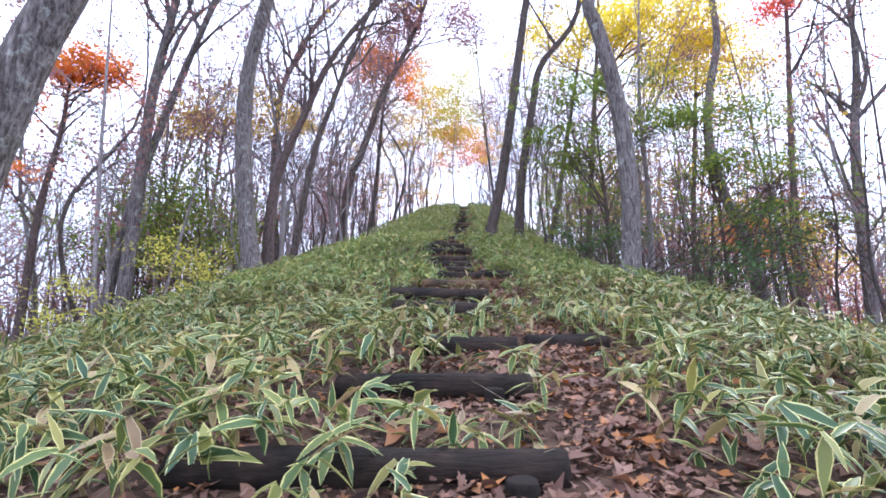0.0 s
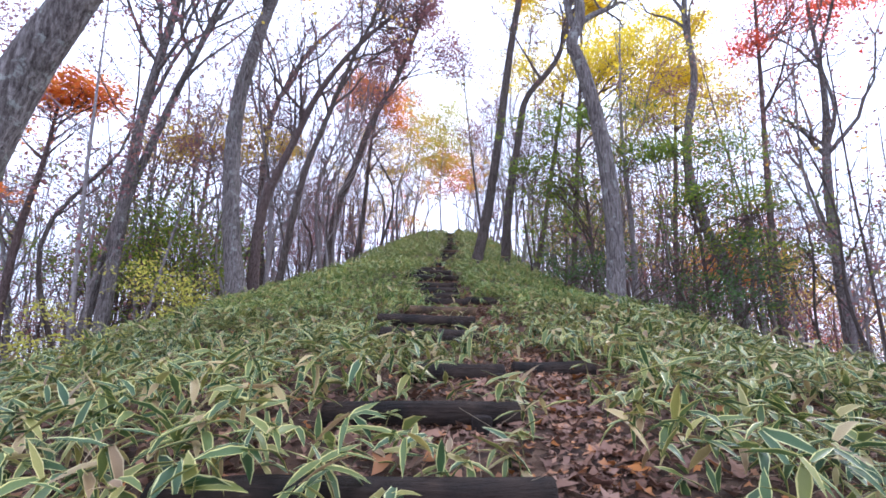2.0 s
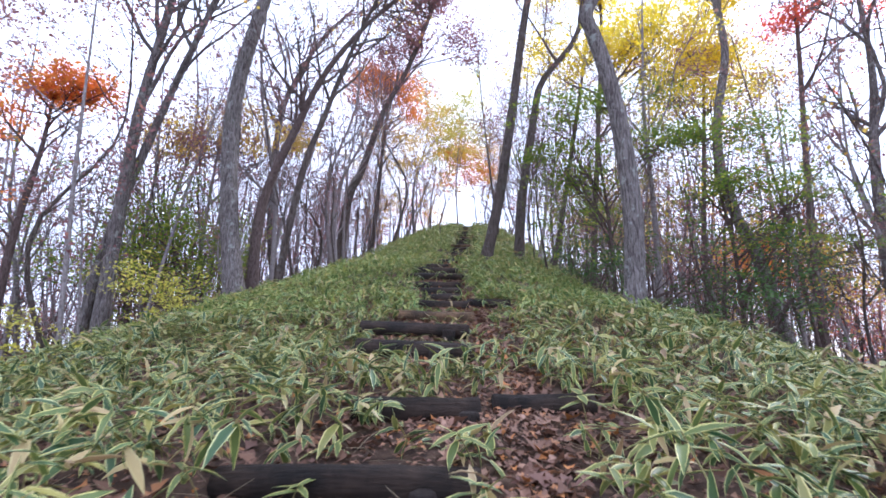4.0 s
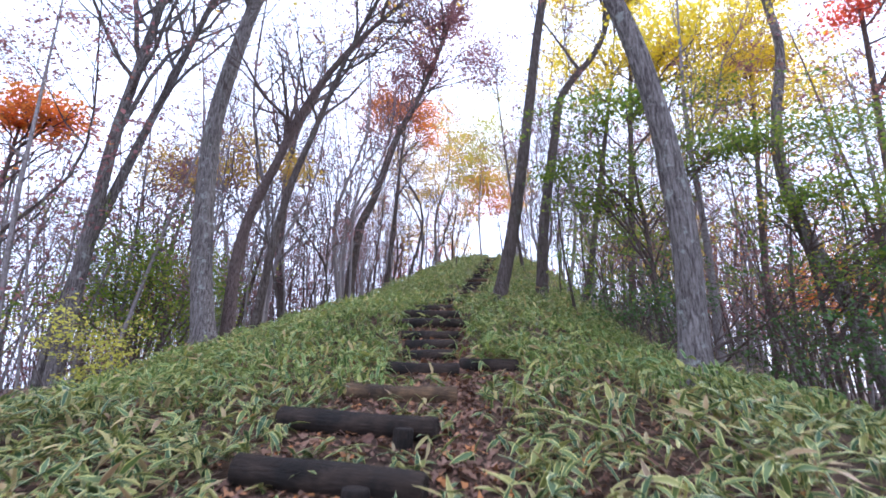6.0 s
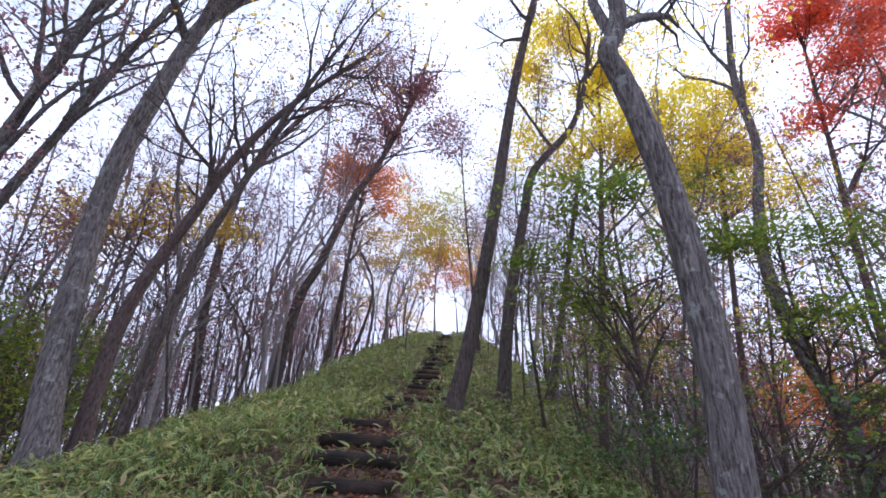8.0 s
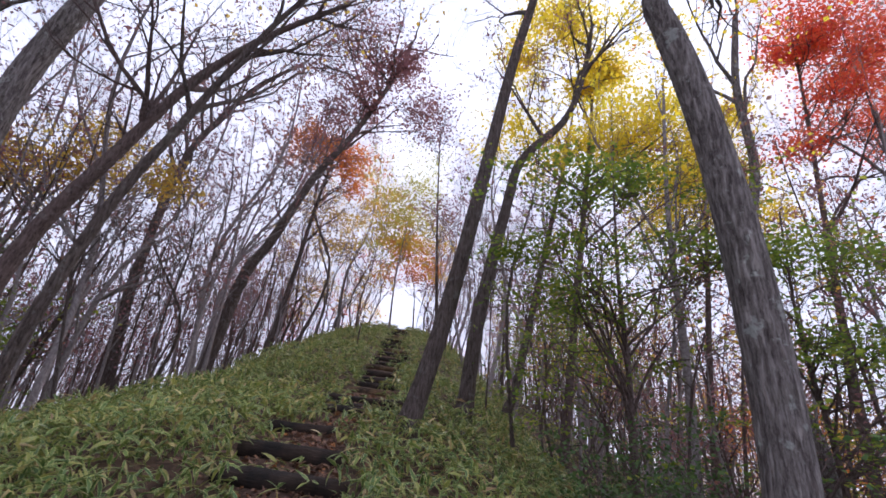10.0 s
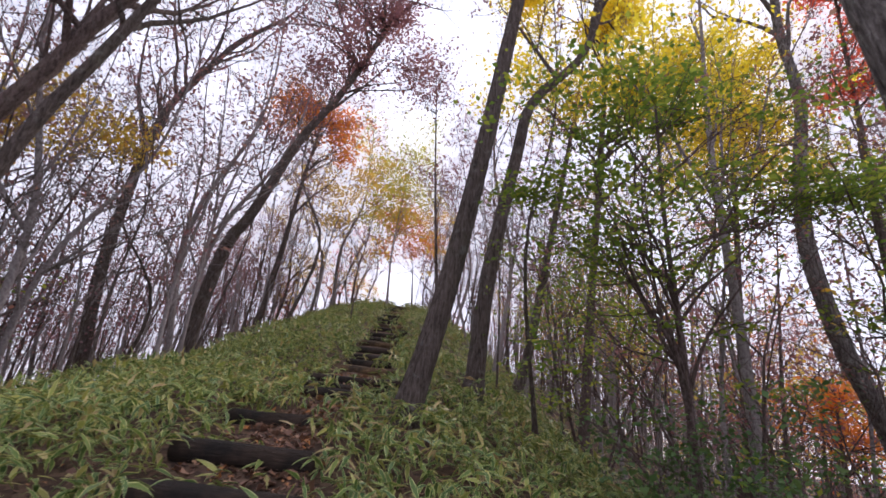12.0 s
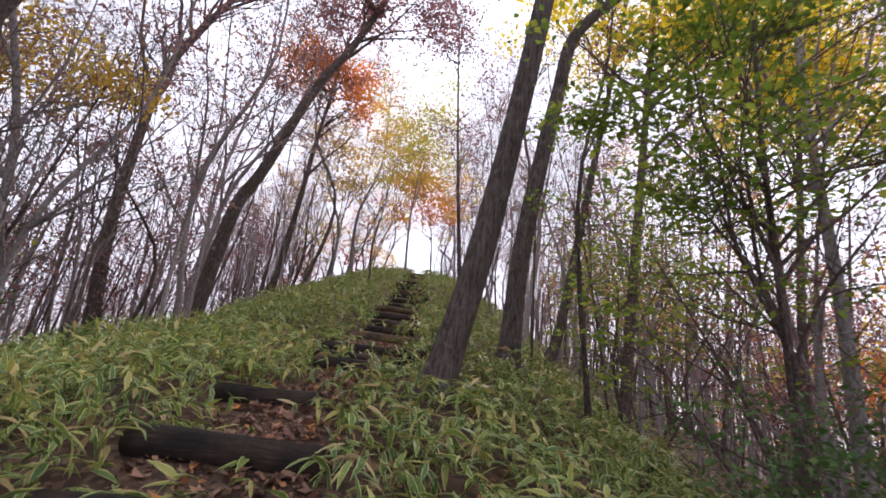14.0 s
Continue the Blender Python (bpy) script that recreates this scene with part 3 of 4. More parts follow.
make_tree("tree", "tree with an orange crown behind the bare oaks", on_ground([(-4.6, 28, 0), (-4.2, 28, 9.5), (-3.9, 28, 14), (-3.4, 28, 19)]), 0.18, 35, BARK_BROWN, LEAF_ORANGE, 0, 0.15, limbs=8, first=0.5, reach=0.22, up=0.05, spread=0.34, squash=0.4, aims=((-5.3, 27.8, 17.6, 2.3, 1.6, 0.8, 9, 2200), (-3.2, 27.8, 17.4, 2.0, 1.6, 1.0, 9, 2200), (-2.2, 27.8, 15.6, 0.9, 0.8, 0.5, 3, 700)))
make_tree("tree", "small maple with orange-yellow leaves near the summit", on_ground([(-1.2, 35, 0), (-1.2, 35, 11.5), (-0.9, 35, 13.6), (-0.6, 35, 17)]), 0.08, 36, BARK_DARK, LEAF_GOLD, 7000, 0.16, limbs=9, first=0.3, reach=0.5, up=-0.03, spread=0.45, squash=0.3)
make_tree("tree", "small maple with orange leaves near the summit", on_ground([(2.6, 38.5, 0), (2.4, 38.5, 13.0), (2.1, 38.5, 15)]), 0.07, 37, BARK_DARK, LEAF_ORANGE, 4500, 0.16, limbs=7, first=0.4, reach=0.6, up=-0.03, spread=0.45, squash=0.3)
make_tree("tree", "slim tree with thin yellow-green leaves", on_ground([(0.9, 33.5, 0), (0.8, 33.5, 13), (1.2, 33.5, 18.5)]), 0.08, 38, BARK_PALE, LEAF_LIME, 5500, 0.15, limbs=10, first=0.35, reach=0.35, spread=0.5)
make_tree("tree", "tree with gold leaves behind the grey oak", on_ground([(-9.9, 18.5, 0), (-9.6, 18.5, 5), (-9.4, 18.5, 8.2), (-9.2, 18.5, 11)]), 0.1, 39, BARK_PALE, LEAF_GOLD, 0, 0.13, limbs=5, first=0.5, reach=0.25, up=-0.02, spread=0.3, squash=0.5, aims=((-10.4, 18.3, 9.1, 1.5, 1.2, 0.7, 5, 1700), (-8.4, 18.3, 9.8, 1.4, 1.2, 0.8, 5, 1700), (-6.6, 18.5, 9.2, 0.9, 0.9, 0.6, 3, 900)))
make_tree("tree", "slim grey tree with sparse purple-grey leaves", on_ground([(2.9, 24, 0), (2.6, 24, 9), (2.2, 24, 13), (1.8, 24, 18)]), 0.09, 41, BARK_BROWN, LEAF_PURPLE, 0, 0.12, limbs=5, first=0.5, reach=0.22, spread=0.45, aims=((1.6, 24, 16.8, 2.2, 1.8, 3.0, 12, 1000), (2.5, 24, 12.8, 1.3, 1.3, 1.8, 7, 450)))
make_tree("tree", "small maple with orange leaves low on the slope", on_ground([(12.3, 18.4, 0), (12.5, 18.3, 3.2), (12.6, 18.2, 5.4)]), 0.08, 42, BARK_DARK, LEAF_ORANGE, 0, 0.12, limbs=3, first=0.5, reach=0.25, up=0.0, spread=0.3, flat=0.6, aims=((12.2, 18, 4.4, 1.5, 1.2, 0.8, 6, 1300), (13.6, 18, 3.4, 1.2, 1.0, 0.6, 4, 800)))
make_tree("tree", "small tree with golden leaves low on the slope", on_ground([(15.2, 19.4, 0), (15.2, 19.3, 2.8), (15.0, 19.2, 5.0)]), 0.08, 43, BARK_DARK, LEAF_GOLD, 0, 0.12, limbs=3, first=0.5, reach=0.25, up=0.0, spread=0.3, flat=0.6, aims=((15.0, 19, 4.2, 1.6, 1.2, 0.9, 6, 1300), (16.6, 19, 3.0, 1.3, 1.0, 0.6, 4, 800), (13.6, 19.4, 5.6, 1.2, 1.0, 0.5, 3, 500)))
make_tree("sapling", "thin bare sapling beside the upper steps", on_ground([(-0.1, 22, 0), (-0.12, 22, 6.6), (0.0, 22, 7.3), (0.35, 22, 8.1)]), 0.03, 40, BARK_DARK, LEAF_GOLD, 60, 0.12, limbs=5, first=0.6, reach=0.3, category="sapling")

# understorey
make_shrub("maple_shrub", "many-stemmed green maple with layered leaves on the slope", (5.5, 13.0, gz(5.5, 13.0)), 4.6, 7, 51, BARK_DARK, LEAF_GREEN, 3400, 0.08, 0.5, 0.032, 0.2, 0.62, squash=0.13, up=-0.01, low=0.55)
make_shrub("maple_shrub", "green maple with spreading layered branches", (7.4, 12.4, gz(7.4, 12.4)), 4.8, 5, 52, BARK_DARK, LEAF_GREEN, 2300, 0.08, 0.6, 0.032, 0.22, 0.62, squash=0.13, up=-0.02, low=0.5)
make_shrub("maple_shrub", "young green maple behind the bent oak", (5.2, 16.4, gz(5.2, 16.4)), 4.4, 4, 53, BARK_DARK, LEAF_GREEN, 2900, 0.09, 0.45, 0.035, 0.25, 0.6, squash=0.14, up=-0.02, low=0.5)
make_shrub("maple_shrub", "thin brown-stemmed bush with dull green leaves", (6.6, 10.6, gz(6.6, 10.6)), 2.4, 8, 62, BARK_DARK, LEAF_EVERGREEN, 2600, 0.08, 0.6, 0.016, 0.16, 0.5, low=0.3)
make_shrub("maple_shrub", "low thin-stemmed bush with sparse green leaves", (4.2, 11.9, gz(4.2, 11.9)), 1.5, 9, 60, BARK_DARK, LEAF_EVERGREEN, 1800, 0.07, 0.7, 0.012, 0.12, 0.5)
make_tree("maple", "slender maple with green and yellow-green layered leaves", on_ground([(4.8, 12.9, 0), (4.7, 12.8, 4.4), (4.5, 12.6, 6.0), (4.4, 12.4, 7.8)]), 0.06, 58, BARK_DARK, LEAF_GREEN, 0, 0.085, limbs=3, first=0.5, reach=0.3, up=-0.05, spread=0.24, flat=0.72, squash=0.13, aims=((2.9, 12.2, 6.0, 1.0, 0.8, 0.22, 5, 1000), (4.0, 11.9, 5.3, 1.0, 0.8, 0.2, 5, 900), (5.6, 12.0, 6.3, 1.1, 0.8, 0.22, 5, 1000), (3.4, 12.2, 7.2, 1.2, 0.8, 0.25, 4, 1050), (5.4, 12.2, 7.7, 1.2, 0.8, 0.25, 5, 1050)))
make_tree("maple", "green maple reaching flat leafy sprays over the slope", on_ground([(7.9, 12.6, 0), (7.8, 12.5, 3.4), (7.5, 12.4, 5.4), (7.5, 12.3, 7.6)]), 0.06, 63, BARK_DARK, LEAF_GREEN, 0, 0.085, limbs=3, first=0.5, reach=0.3, up=-0.05, spread=0.24, flat=0.72, squash=0.13, aims=((6.7, 12.0, 6.5, 1.2, 0.8, 0.25, 5, 1050), (8.6, 12.0, 6.6, 1.2, 0.8, 0.25, 5, 1050), (7.0, 11.6, 5.0, 1.2, 0.8, 0.22, 5, 1000), (9.2, 11.8, 5.0, 1.3, 0.8, 0.25, 5, 1050), (8.0, 11.4, 3.6, 1.2, 0.8, 0.25, 4, 800), (9.9, 11.6, 3.4, 1.1, 0.8, 0.25, 4, 800)))
make_tree("tree", "pale slender trunk among the green maples", on_ground([(6.3, 13.8, 0), (6.4, 13.8, 4.5), (6.35, 13.8, 8), (6.6, 13.8, 12)]), 0.11, 59, BARK_PALE, LEAF_YELLOW, 1500, 0.1, limbs=7, first=0.55, spread=0.2)
make_shrub("bare_bush", "dark thin bush with long arching bare branches", (4.4, 11.4, gz(4.4, 11.4)), 3.6, 4, 64, BARK_DARK, LEAF_EVERGREEN, 300, 0.08, 0.45, 0.028, 0.15, 0.6, up=-0.02, heading=(1.9, -0.15), low=0.3)
make_shrub("evergreen_shrub", "dark green leafy tree below the ridge edge", (-8.2, 15.0, gz(-8.2, 15.0)), 3.6, 5, 54, BARK_DARK, LEAF_GREEN, 6000, 0.1, 0.3, 0.05, 0.3, 0.6, squash=0.5)
make_shrub("evergreen_shrub", "dark green leafy tree below the ridge edge", (-11.5, 17.0, gz(-11.5, 17.0)), 5.2, 5, 55, BARK_DARK, LEAF_GREEN, 6000, 0.11, 0.3, 0.05, 0.35, 0.6, squash=0.5)
make_shrub("azalea_bush", "low bush with pale yellow-green leaves", (-5.3, 6.8, gz(-5.3, 6.8)), 0.9, 6, 56, BARK_DARK, LEAF_LIME, 1500, 0.06, 0.7, 0.012, 0.1, 0.6)
make_shrub("azalea_bush", "low bush with pale yellow-green leaves", (-5.9, 10.2, gz(-5.9, 10.2)), 1.2, 6, 57, BARK_DARK, LEAF_LIME, 1500, 0.07, 0.6, 0.012, 0.12, 0.6)

# the wood around: a few kinds of tree, repeated
KINDS = []
rk = np.random.default_rng(5)
for k, (leaf, count, size, bark, r0, h, nlimb) in enumerate([
        (LEAF_PURPLE, 2200, 0.12, BARK_PALE, 0.10, 13, 9), (LEAF_RUSSET, 3000, 0.12, BARK_GREY, 0.13, 15, 9), (LEAF_PURPLE, 1500, 0.12, BARK_BROWN, 0.08, 12, 9),
        (None, 0, 0, BARK_BROWN, 0.075, 12, 9), (LEAF_RUSSET, 400, 0.12, BARK_PALE, 0.095, 14, 9), (LEAF_GOLD, 2600, 0.12, BARK_BROWN, 0.11, 11, 9),
        (LEAF_ORANGE, 2400, 0.12, BARK_DARK, 0.09, 9, 9), (LEAF_RED, 2000, 0.12, BARK_DARK, 0.08, 9, 9)]):
    bend = rk.normal(0, 0.5, (3, 2))
    ctrl = [(0, 0, 0)] + [(bend[q, 0], bend[q, 1], h * (0.3, 0.6, 1.0)[q]) for q in range(3)]
    text = {LEAF_PURPLE: "oak with thin dry purple-brown leaves in the wood", LEAF_RUSSET: "oak with thin dry russet leaves in the wood", LEAF_GOLD: "tree with sparse golden leaves in the wood", LEAF_ORANGE: "small maple with orange leaves in the wood", LEAF_RED: "small maple with red leaves in the wood"}.get(leaf, "bare slender tree with fine twigs in the wood")
    KINDS.append(make_tree("tree", text, ctrl, r0, 60 + k, bark, leaf, count, size, limbs=nlimb, first=0.3, reach=0.33, up=0.1, spread=0.17, kids=(0, 6, 4, 3), lod=FAR_LOD, round_=10, taper=0.2))
    tagged(KINDS[-1], group="trees of the wood")
rng = np.random.default_rng(77)
KEEP = [(-5.45, 12.9), (-5.2, 13.5), (1.36, 13.45), (2.68, 15.87), (3.70, 9.0), (11.0, 15), (-9.1, 13), (-9.9, 13.3), (-4.95, 4), (-8.9, 25), (4.9, 13.2), (6.9, 12.6)]
placed, used = [], set()
WEIGHT = np.array([0.17, 0.13, 0.17, 0.2, 0.17, 0.06, 0.06, 0.04])
while len(placed) < 180:
    x, y = rng.uniform(-40, 42), rng.uniform(-12, 66)
    d = x - np.interp(y, LINE_Y, LINE_X)
    if rng.random() > math.exp(-abs(d) / (17 if d < 0 else 20)):
        continue
    if d < 0 and -d < np.interp(y, (0, 14, 20, 40), (7.5, 6.8, 4.6, 2.6)) or d > 0 and d < np.interp(y, (0, 10, 14, 40), (7, 6.5, 4.2, 2.2)):
        continue
    if abs(x) > 1.25 * y + 4 and (rng.random() > 0.06 or abs(d) < 9) or y < 6 and abs(d) < 9 or any((x - a) ** 2 + (y - b) ** 2 < 1.4 for a, b in KEEP) or any((x - a) ** 2 + (y - b) ** 2 < 1.1 for a, b in placed):
        continue
    placed.append((x, y))
    k = int(rng.choice(8, p=WEIGHT))
    s = rng.uniform(0.8, 1.25)
    if y < 22 and abs(d) < 14:
        k, s = (2, 3, 4, 0)[k % 4], s * 0.72
    m = pose(x, y, gz(x, y), rng.normal(0, 4), rng.normal(0, 4), rng.uniform(0, 360)) @ Matrix.Scale(s, 4)
    if k in used:
        copy_thing(KINDS[k], m)
    else:
        used.add(k)
        KINDS[k].matrix_basis = m


# slim young trunks along the ridge's own edges
for q in range(52):
    y = rng.uniform(14, 42)
    left = q % 5 != 0
    c = float(np.interp(y, LINE_Y, LINE_X))
    x = c - rng.uniform(3.6, 10) if left else c + rng.uniform(2.2, 6)
    if any((x - a) ** 2 + (y - b) ** 2 < 0.5 for a, b in placed + KEEP):
        continue
    placed.append((x, y))
    w = rng.uniform(0.38, 0.62)
    h = rng.uniform(0.6, 1.0)
    copy_thing(KINDS[(2, 3, 0, 4)[q % 4]], pose(x, y, gz(x, y), rng.normal(0, 5), rng.normal(0, 5), rng.uniform(0, 360)) @ Matrix.Diagonal((w, w, h, 1)))


for q, (x, y) in enumerate([(3.6, 27), (4.4, 31), (3.3, 34), (4.9, 36), (4.0, 40), (5.6, 29), (-1.9, 40), (3.0, 44)]):
    copy_thing(KINDS[(3, 2, 4)[q % 3]], pose(x, y, gz(x, y), rng.normal(0, 3), rng.normal(0, 3), rng.uniform(0, 360)) @ Matrix.Diagonal((0.5, 0.5, rng.uniform(0.75, 1.0), 1)))


def far_thicket(n, seed):
    """The wood further off on both flanks: slim stems, twigs and dry leaves past counting."""
    rg = np.random.default_rng(seed)
    wood, dark, dry, gold, count = [], [], [], [], 0
    while count < n:
        y = rg.uniform(6, 62)
        side = -1 if rg.random() < 0.5 else 1
        x = float(np.interp(y, LINE_Y, LINE_X)) + side * rg.uniform(8.5, 32)
        if abs(x) > 1.3 * y + 6 or y < 17 and rg.random() < 0.6:
            continue
        count += 1
        into = wood if rg.random() < 0.55 else dark
        leaves = gold if side > 0 and rg.random() < 0.3 else dry
        h, r = rg.uniform(5, 13), rg.uniform(0.03, 0.07)
        p = np.array([x, y, gz(x, y) - 0.1])
        lean = np.array([rg.normal(0, 0.09), rg.normal(0, 0.09), 1.0])
        bow = np.array([rg.normal(0, 0.25), rg.normal(0, 0.25), 0])
        pts = [p, p + lean * h * 0.5 + bow, p + lean * h]
        into.append(tube(pts, (r, r * 0.7, r * 0.25), 4))
        for _ in range(8):
            f = rg.uniform(0.25, 1.0)
            q = p + lean * h * f + bow * (1 - abs(2 * f - 1))
            a, ln = rg.uniform(0, 6.28), rg.uniform(0.8, 2.4)
            e = q + np.array([math.cos(a), math.sin(a), rg.uniform(0.3, 1.1)]) * ln
            into.append(tube([q, (q + e) / 2 + rg.normal(0, 0.12, 3), e], (0.018, 0.012, 0.005), 3))
            leaves.extend([q + (e - q) * rg.uniform(0.4, 1.1) + rg.normal(0, 0.17, 3) for _ in range(18)])
    tagged(new("far_wood", mesh_np("far_wood", *join(wood), BARK_PALE)), "dense slim grey stems and twigs further down the slopes", "woodland", kind="stuff")
    tagged(new("far_wood", mesh_np("far_wood", *join(dark), BARK_DARK)), "dense slim dark brown stems and twigs further down the slopes", "woodland", kind="stuff")
    tagged(new("far_leaves", mesh_np("far_leaves", *leaf_cloud(np.array(dry), 0.125, rg, 0.4), LEAF_PURPLE, False)), "dry purple-brown leaves in the wood further down the slopes", "foliage", kind="stuff")
    tagged(new("far_leaves", mesh_np("far_leaves", *leaf_cloud(np.array(gold), 0.125, rg, 0.4), LEAF_GOLD, False)), "golden leaves in the wood further down the slope", "foliage", kind="stuff")


far_thicket(1150, 88)


# ---- log steps ----
def log_mesh(length, r, seed, name="log"):
    """A round timber lying along x, uneven, with rounded cut ends."""
    rg = np.random.default_rng(seed)
    n = 14
    xs = np.concatenate([[0, 0.004, 0.02], np.linspace(0.06, length - 0.06, n), [length - 0.02, length - 0.004, length]]) - length / 2
    sag = rg.normal(0, 0.006, 3)
    pts = np.stack([xs, sag[0] * np.sin(xs * 3) + sag[1] * xs, sag[2] * np.cos(xs * 4)], -1)
    rad = r * (1 + 0.05 * np.sin(xs * 5 + seed) + rg.normal(0, 0.012, len(xs)))
    rad[[0, -1]] *= 0.80
    rad[[1, -2]] *= 0.92
    v, q = tube(pts, rad, 20, 0.04, seed)
    v = np.concatenate([v, [pts[0] + (0.006, 0, 0), pts[-1] - (0.006, 0, 0)]])
    k = np.arange(20)
    e0, e1, m0 = len(v) - 2, len(v) - 1, (len(xs) - 1) * 20
    tri = np.concatenate([np.stack([np.full(20, e0), (k + 1) % 20, k], -1), np.stack([np.full(20, e1), m0 + k, m0 + (k + 1) % 20], -1)])
    return v, q, tri


def log_step(x0, x1, y, r=0.085, top=None, yaw=0.0, tilt=0.0, worn=False, stakes=(), lower=None, seed=1, label="dark weathered round log laid across the path as a step"):
    """One step: a log across the path held by short stakes on its downhill side."""
    xm = (x0 + x1) / 2
    z = max(top or 0.0, gz(xm, y) + 0.12) - r
    root = tagged(new("log_step"), label, "log step", "log steps of the path")
    root.matrix_basis = pose(xm, y, z, 0, tilt, yaw)
    mat = LOG_WORN if worn else LOG_DARK
    v, q, t = log_mesh(x1 - x0, r, seed)
    part("log", mesh_np("log", v, [q, t], mat), root)
    if lower:
        v, q, t = log_mesh(lower[1] - lower[0], r * 0.95, seed + 50)
        ob = part("log", mesh_np("log", v, [q, t], LOG_DARK), root)
        ob.location = ((lower[0] + lower[1]) / 2 - xm, -0.04, -1.8 * r)
    for k, sx in enumerate(stakes):
        v, q, t = log_mesh(0.5, r * 0.78, seed + 90 + k)
        ob = part("stake", mesh_np("stake", v, [q, t], mat), root, "short upright post holding the log")
        ob.matrix_basis = pose(sx - xm, -1.72 * r, -0.235 + 0.02 * k, 4, 90, 0)
    return root


log_step(-1.15, 0.50, 1.95, 0.088, 0.385, 1.0, 0.6, stakes=(0.28,), seed=3)
log_step(-0.70, 0.56, 2.98, 0.085, 0.58, 0, 0, stakes=(0.30,), seed=4)
log_step(-0.25, 0.62, 3.93, 0.088, 0.785, 3, 0.8, stakes=(0.52,), seed=5)
log_step(0.70, 1.42, 4.02, 0.085, 0.81, -3, -0.5, lower=(0.75, 1.5), seed=6)
log_step(-0.66, 0.68, 5.84, 0.105, 1.16, -9, 2.5, stakes=(0.30,), seed=7)
log_step(-0.80, 0.66, 6.76, 0.102, 1.40, -8, 2.0, stakes=(0.42,), seed=8)
log_step(-0.42, 0.76, 7.55, 0.092, 1.60, 2, 1.5, worn=True, seed=9, label="brown worn round log laid across the path as a step")
log_step(-0.20, 0.72, 8.62, 0.098, 1.85, 2, 1.0, seed=10)
log_step(0.70, 1.48, 8.95, 0.10, 1.90, 1, 0.5, lower=(0.95, 1.35), seed=11)
log_step(-0.14, 0.63, 9.45, 0.095, 1.98, 1, 0, seed=12)
log_step(-0.20, 0.62, 9.95, 0.095, 2.13, 1, 0, seed=13)
log_step(-0.36, 0.62, 10.5, 0.098, 2.38, 0, 0, seed=14)
log_step(-0.62, 0.72, 11.1, 0.098, 2.69, -3, 1, seed=15)
log_step(-0.60, 0.58, 11.8, 0.098, 2.93, -2, 1.5, seed=16)
log_step(-0.55, 0.35, 12.9, 0.08, None, -3, 0, seed=17)
for k, (y, half, dx) in enumerate([(14.3, 0.6, 0.1), (14.85, 0.7, 0.0), (15.3, 0.8, 0.1), (16.2, 0.5, 0.15), (16.9, 0.45, 0.1), (17.6, 0.5, 0.1), (18.4, 0.6, 0.0), (19.2, 0.5, 0.1), (20.0, 0.55, 0.15), (21, 0.6, 0.1), (22, 0.55, 0.2), (23.2, 0.6, 0.1), (24.5, 0.6, 0.1), (26, 0.65, 0), (27.5, 0.6, 0.1), (29.5, 0.65, 0), (31.5, 0.65, 0), (34, 0.7, 0), (36.5, 0.75, 0), (38.8, 1.0, 0)]):
    xm = float(np.interp(y, LINE_Y, LINE_X)) + dx
    log_step(xm - half, xm + half, y, 0.085, None, rng.normal(0, 3), rng.normal(0, 1.5), seed=20 + k, worn=k % 4 == 3)


# ---- bamboo grass ----
def path_mask(x, y):
    """1 on the trodden strip of bare soil and leaves, 0 off it."""
    c = np.interp(y, (-3, 1, 3, 5, 6.5, 8, 9.5, 12, 14, 18, 40), (0.7, 0.75, 0.88, 1.0, 0.9, 0.75, 0.75, 0.1, 0.5, 0.8, 1.8))
    w = np.interp(y, (-3, 2, 5, 7, 10, 12, 14, 20, 40), (0.26, 0.22, 0.24, 0.2, 0.22, 0.42, 0.28, 0.3, 0.45))
    return np.exp(-((x - c) / w) ** 4)


def log_gap(x, y, reach=0.5):
    """1 just before and on the steps, where the logs stay in sight."""
    g = np.zeros_like(x)
    for x0, x1, ly in [(-0.25, 0.62, 1.95), (-0.6, 0.6, 2.98), (-0.1, 1.45, 3.98), (-0.62, 0.68, 5.86), (-0.6, 0.66, 6.78), (-0.35, 0.75, 7.6), (-0.2, 1.6, 8.8), (-0.1, 0.66, 9.45), (-0.2, 0.65, 9.95), (-0.3, 0.65, 10.5), (-0.4, 0.7, 11.1), (-0.5, 0.55, 11.8), (-0.5, 0.4, 12.9)]:
        g = np.maximum(g, ((x > x0) & (x < x1) & (y > ly - reach) & (y < ly + 0.12)).astype(float))
    c = np.interp(y, LINE_Y, LINE_X) + 0.1
    return np.maximum(g, ((np.abs(x - c) < np.where(y < 15.6, 0.68, 0.42)) & (y > 13.8) & (np.sin(y * 2.9) > -0.55)).astype(float))


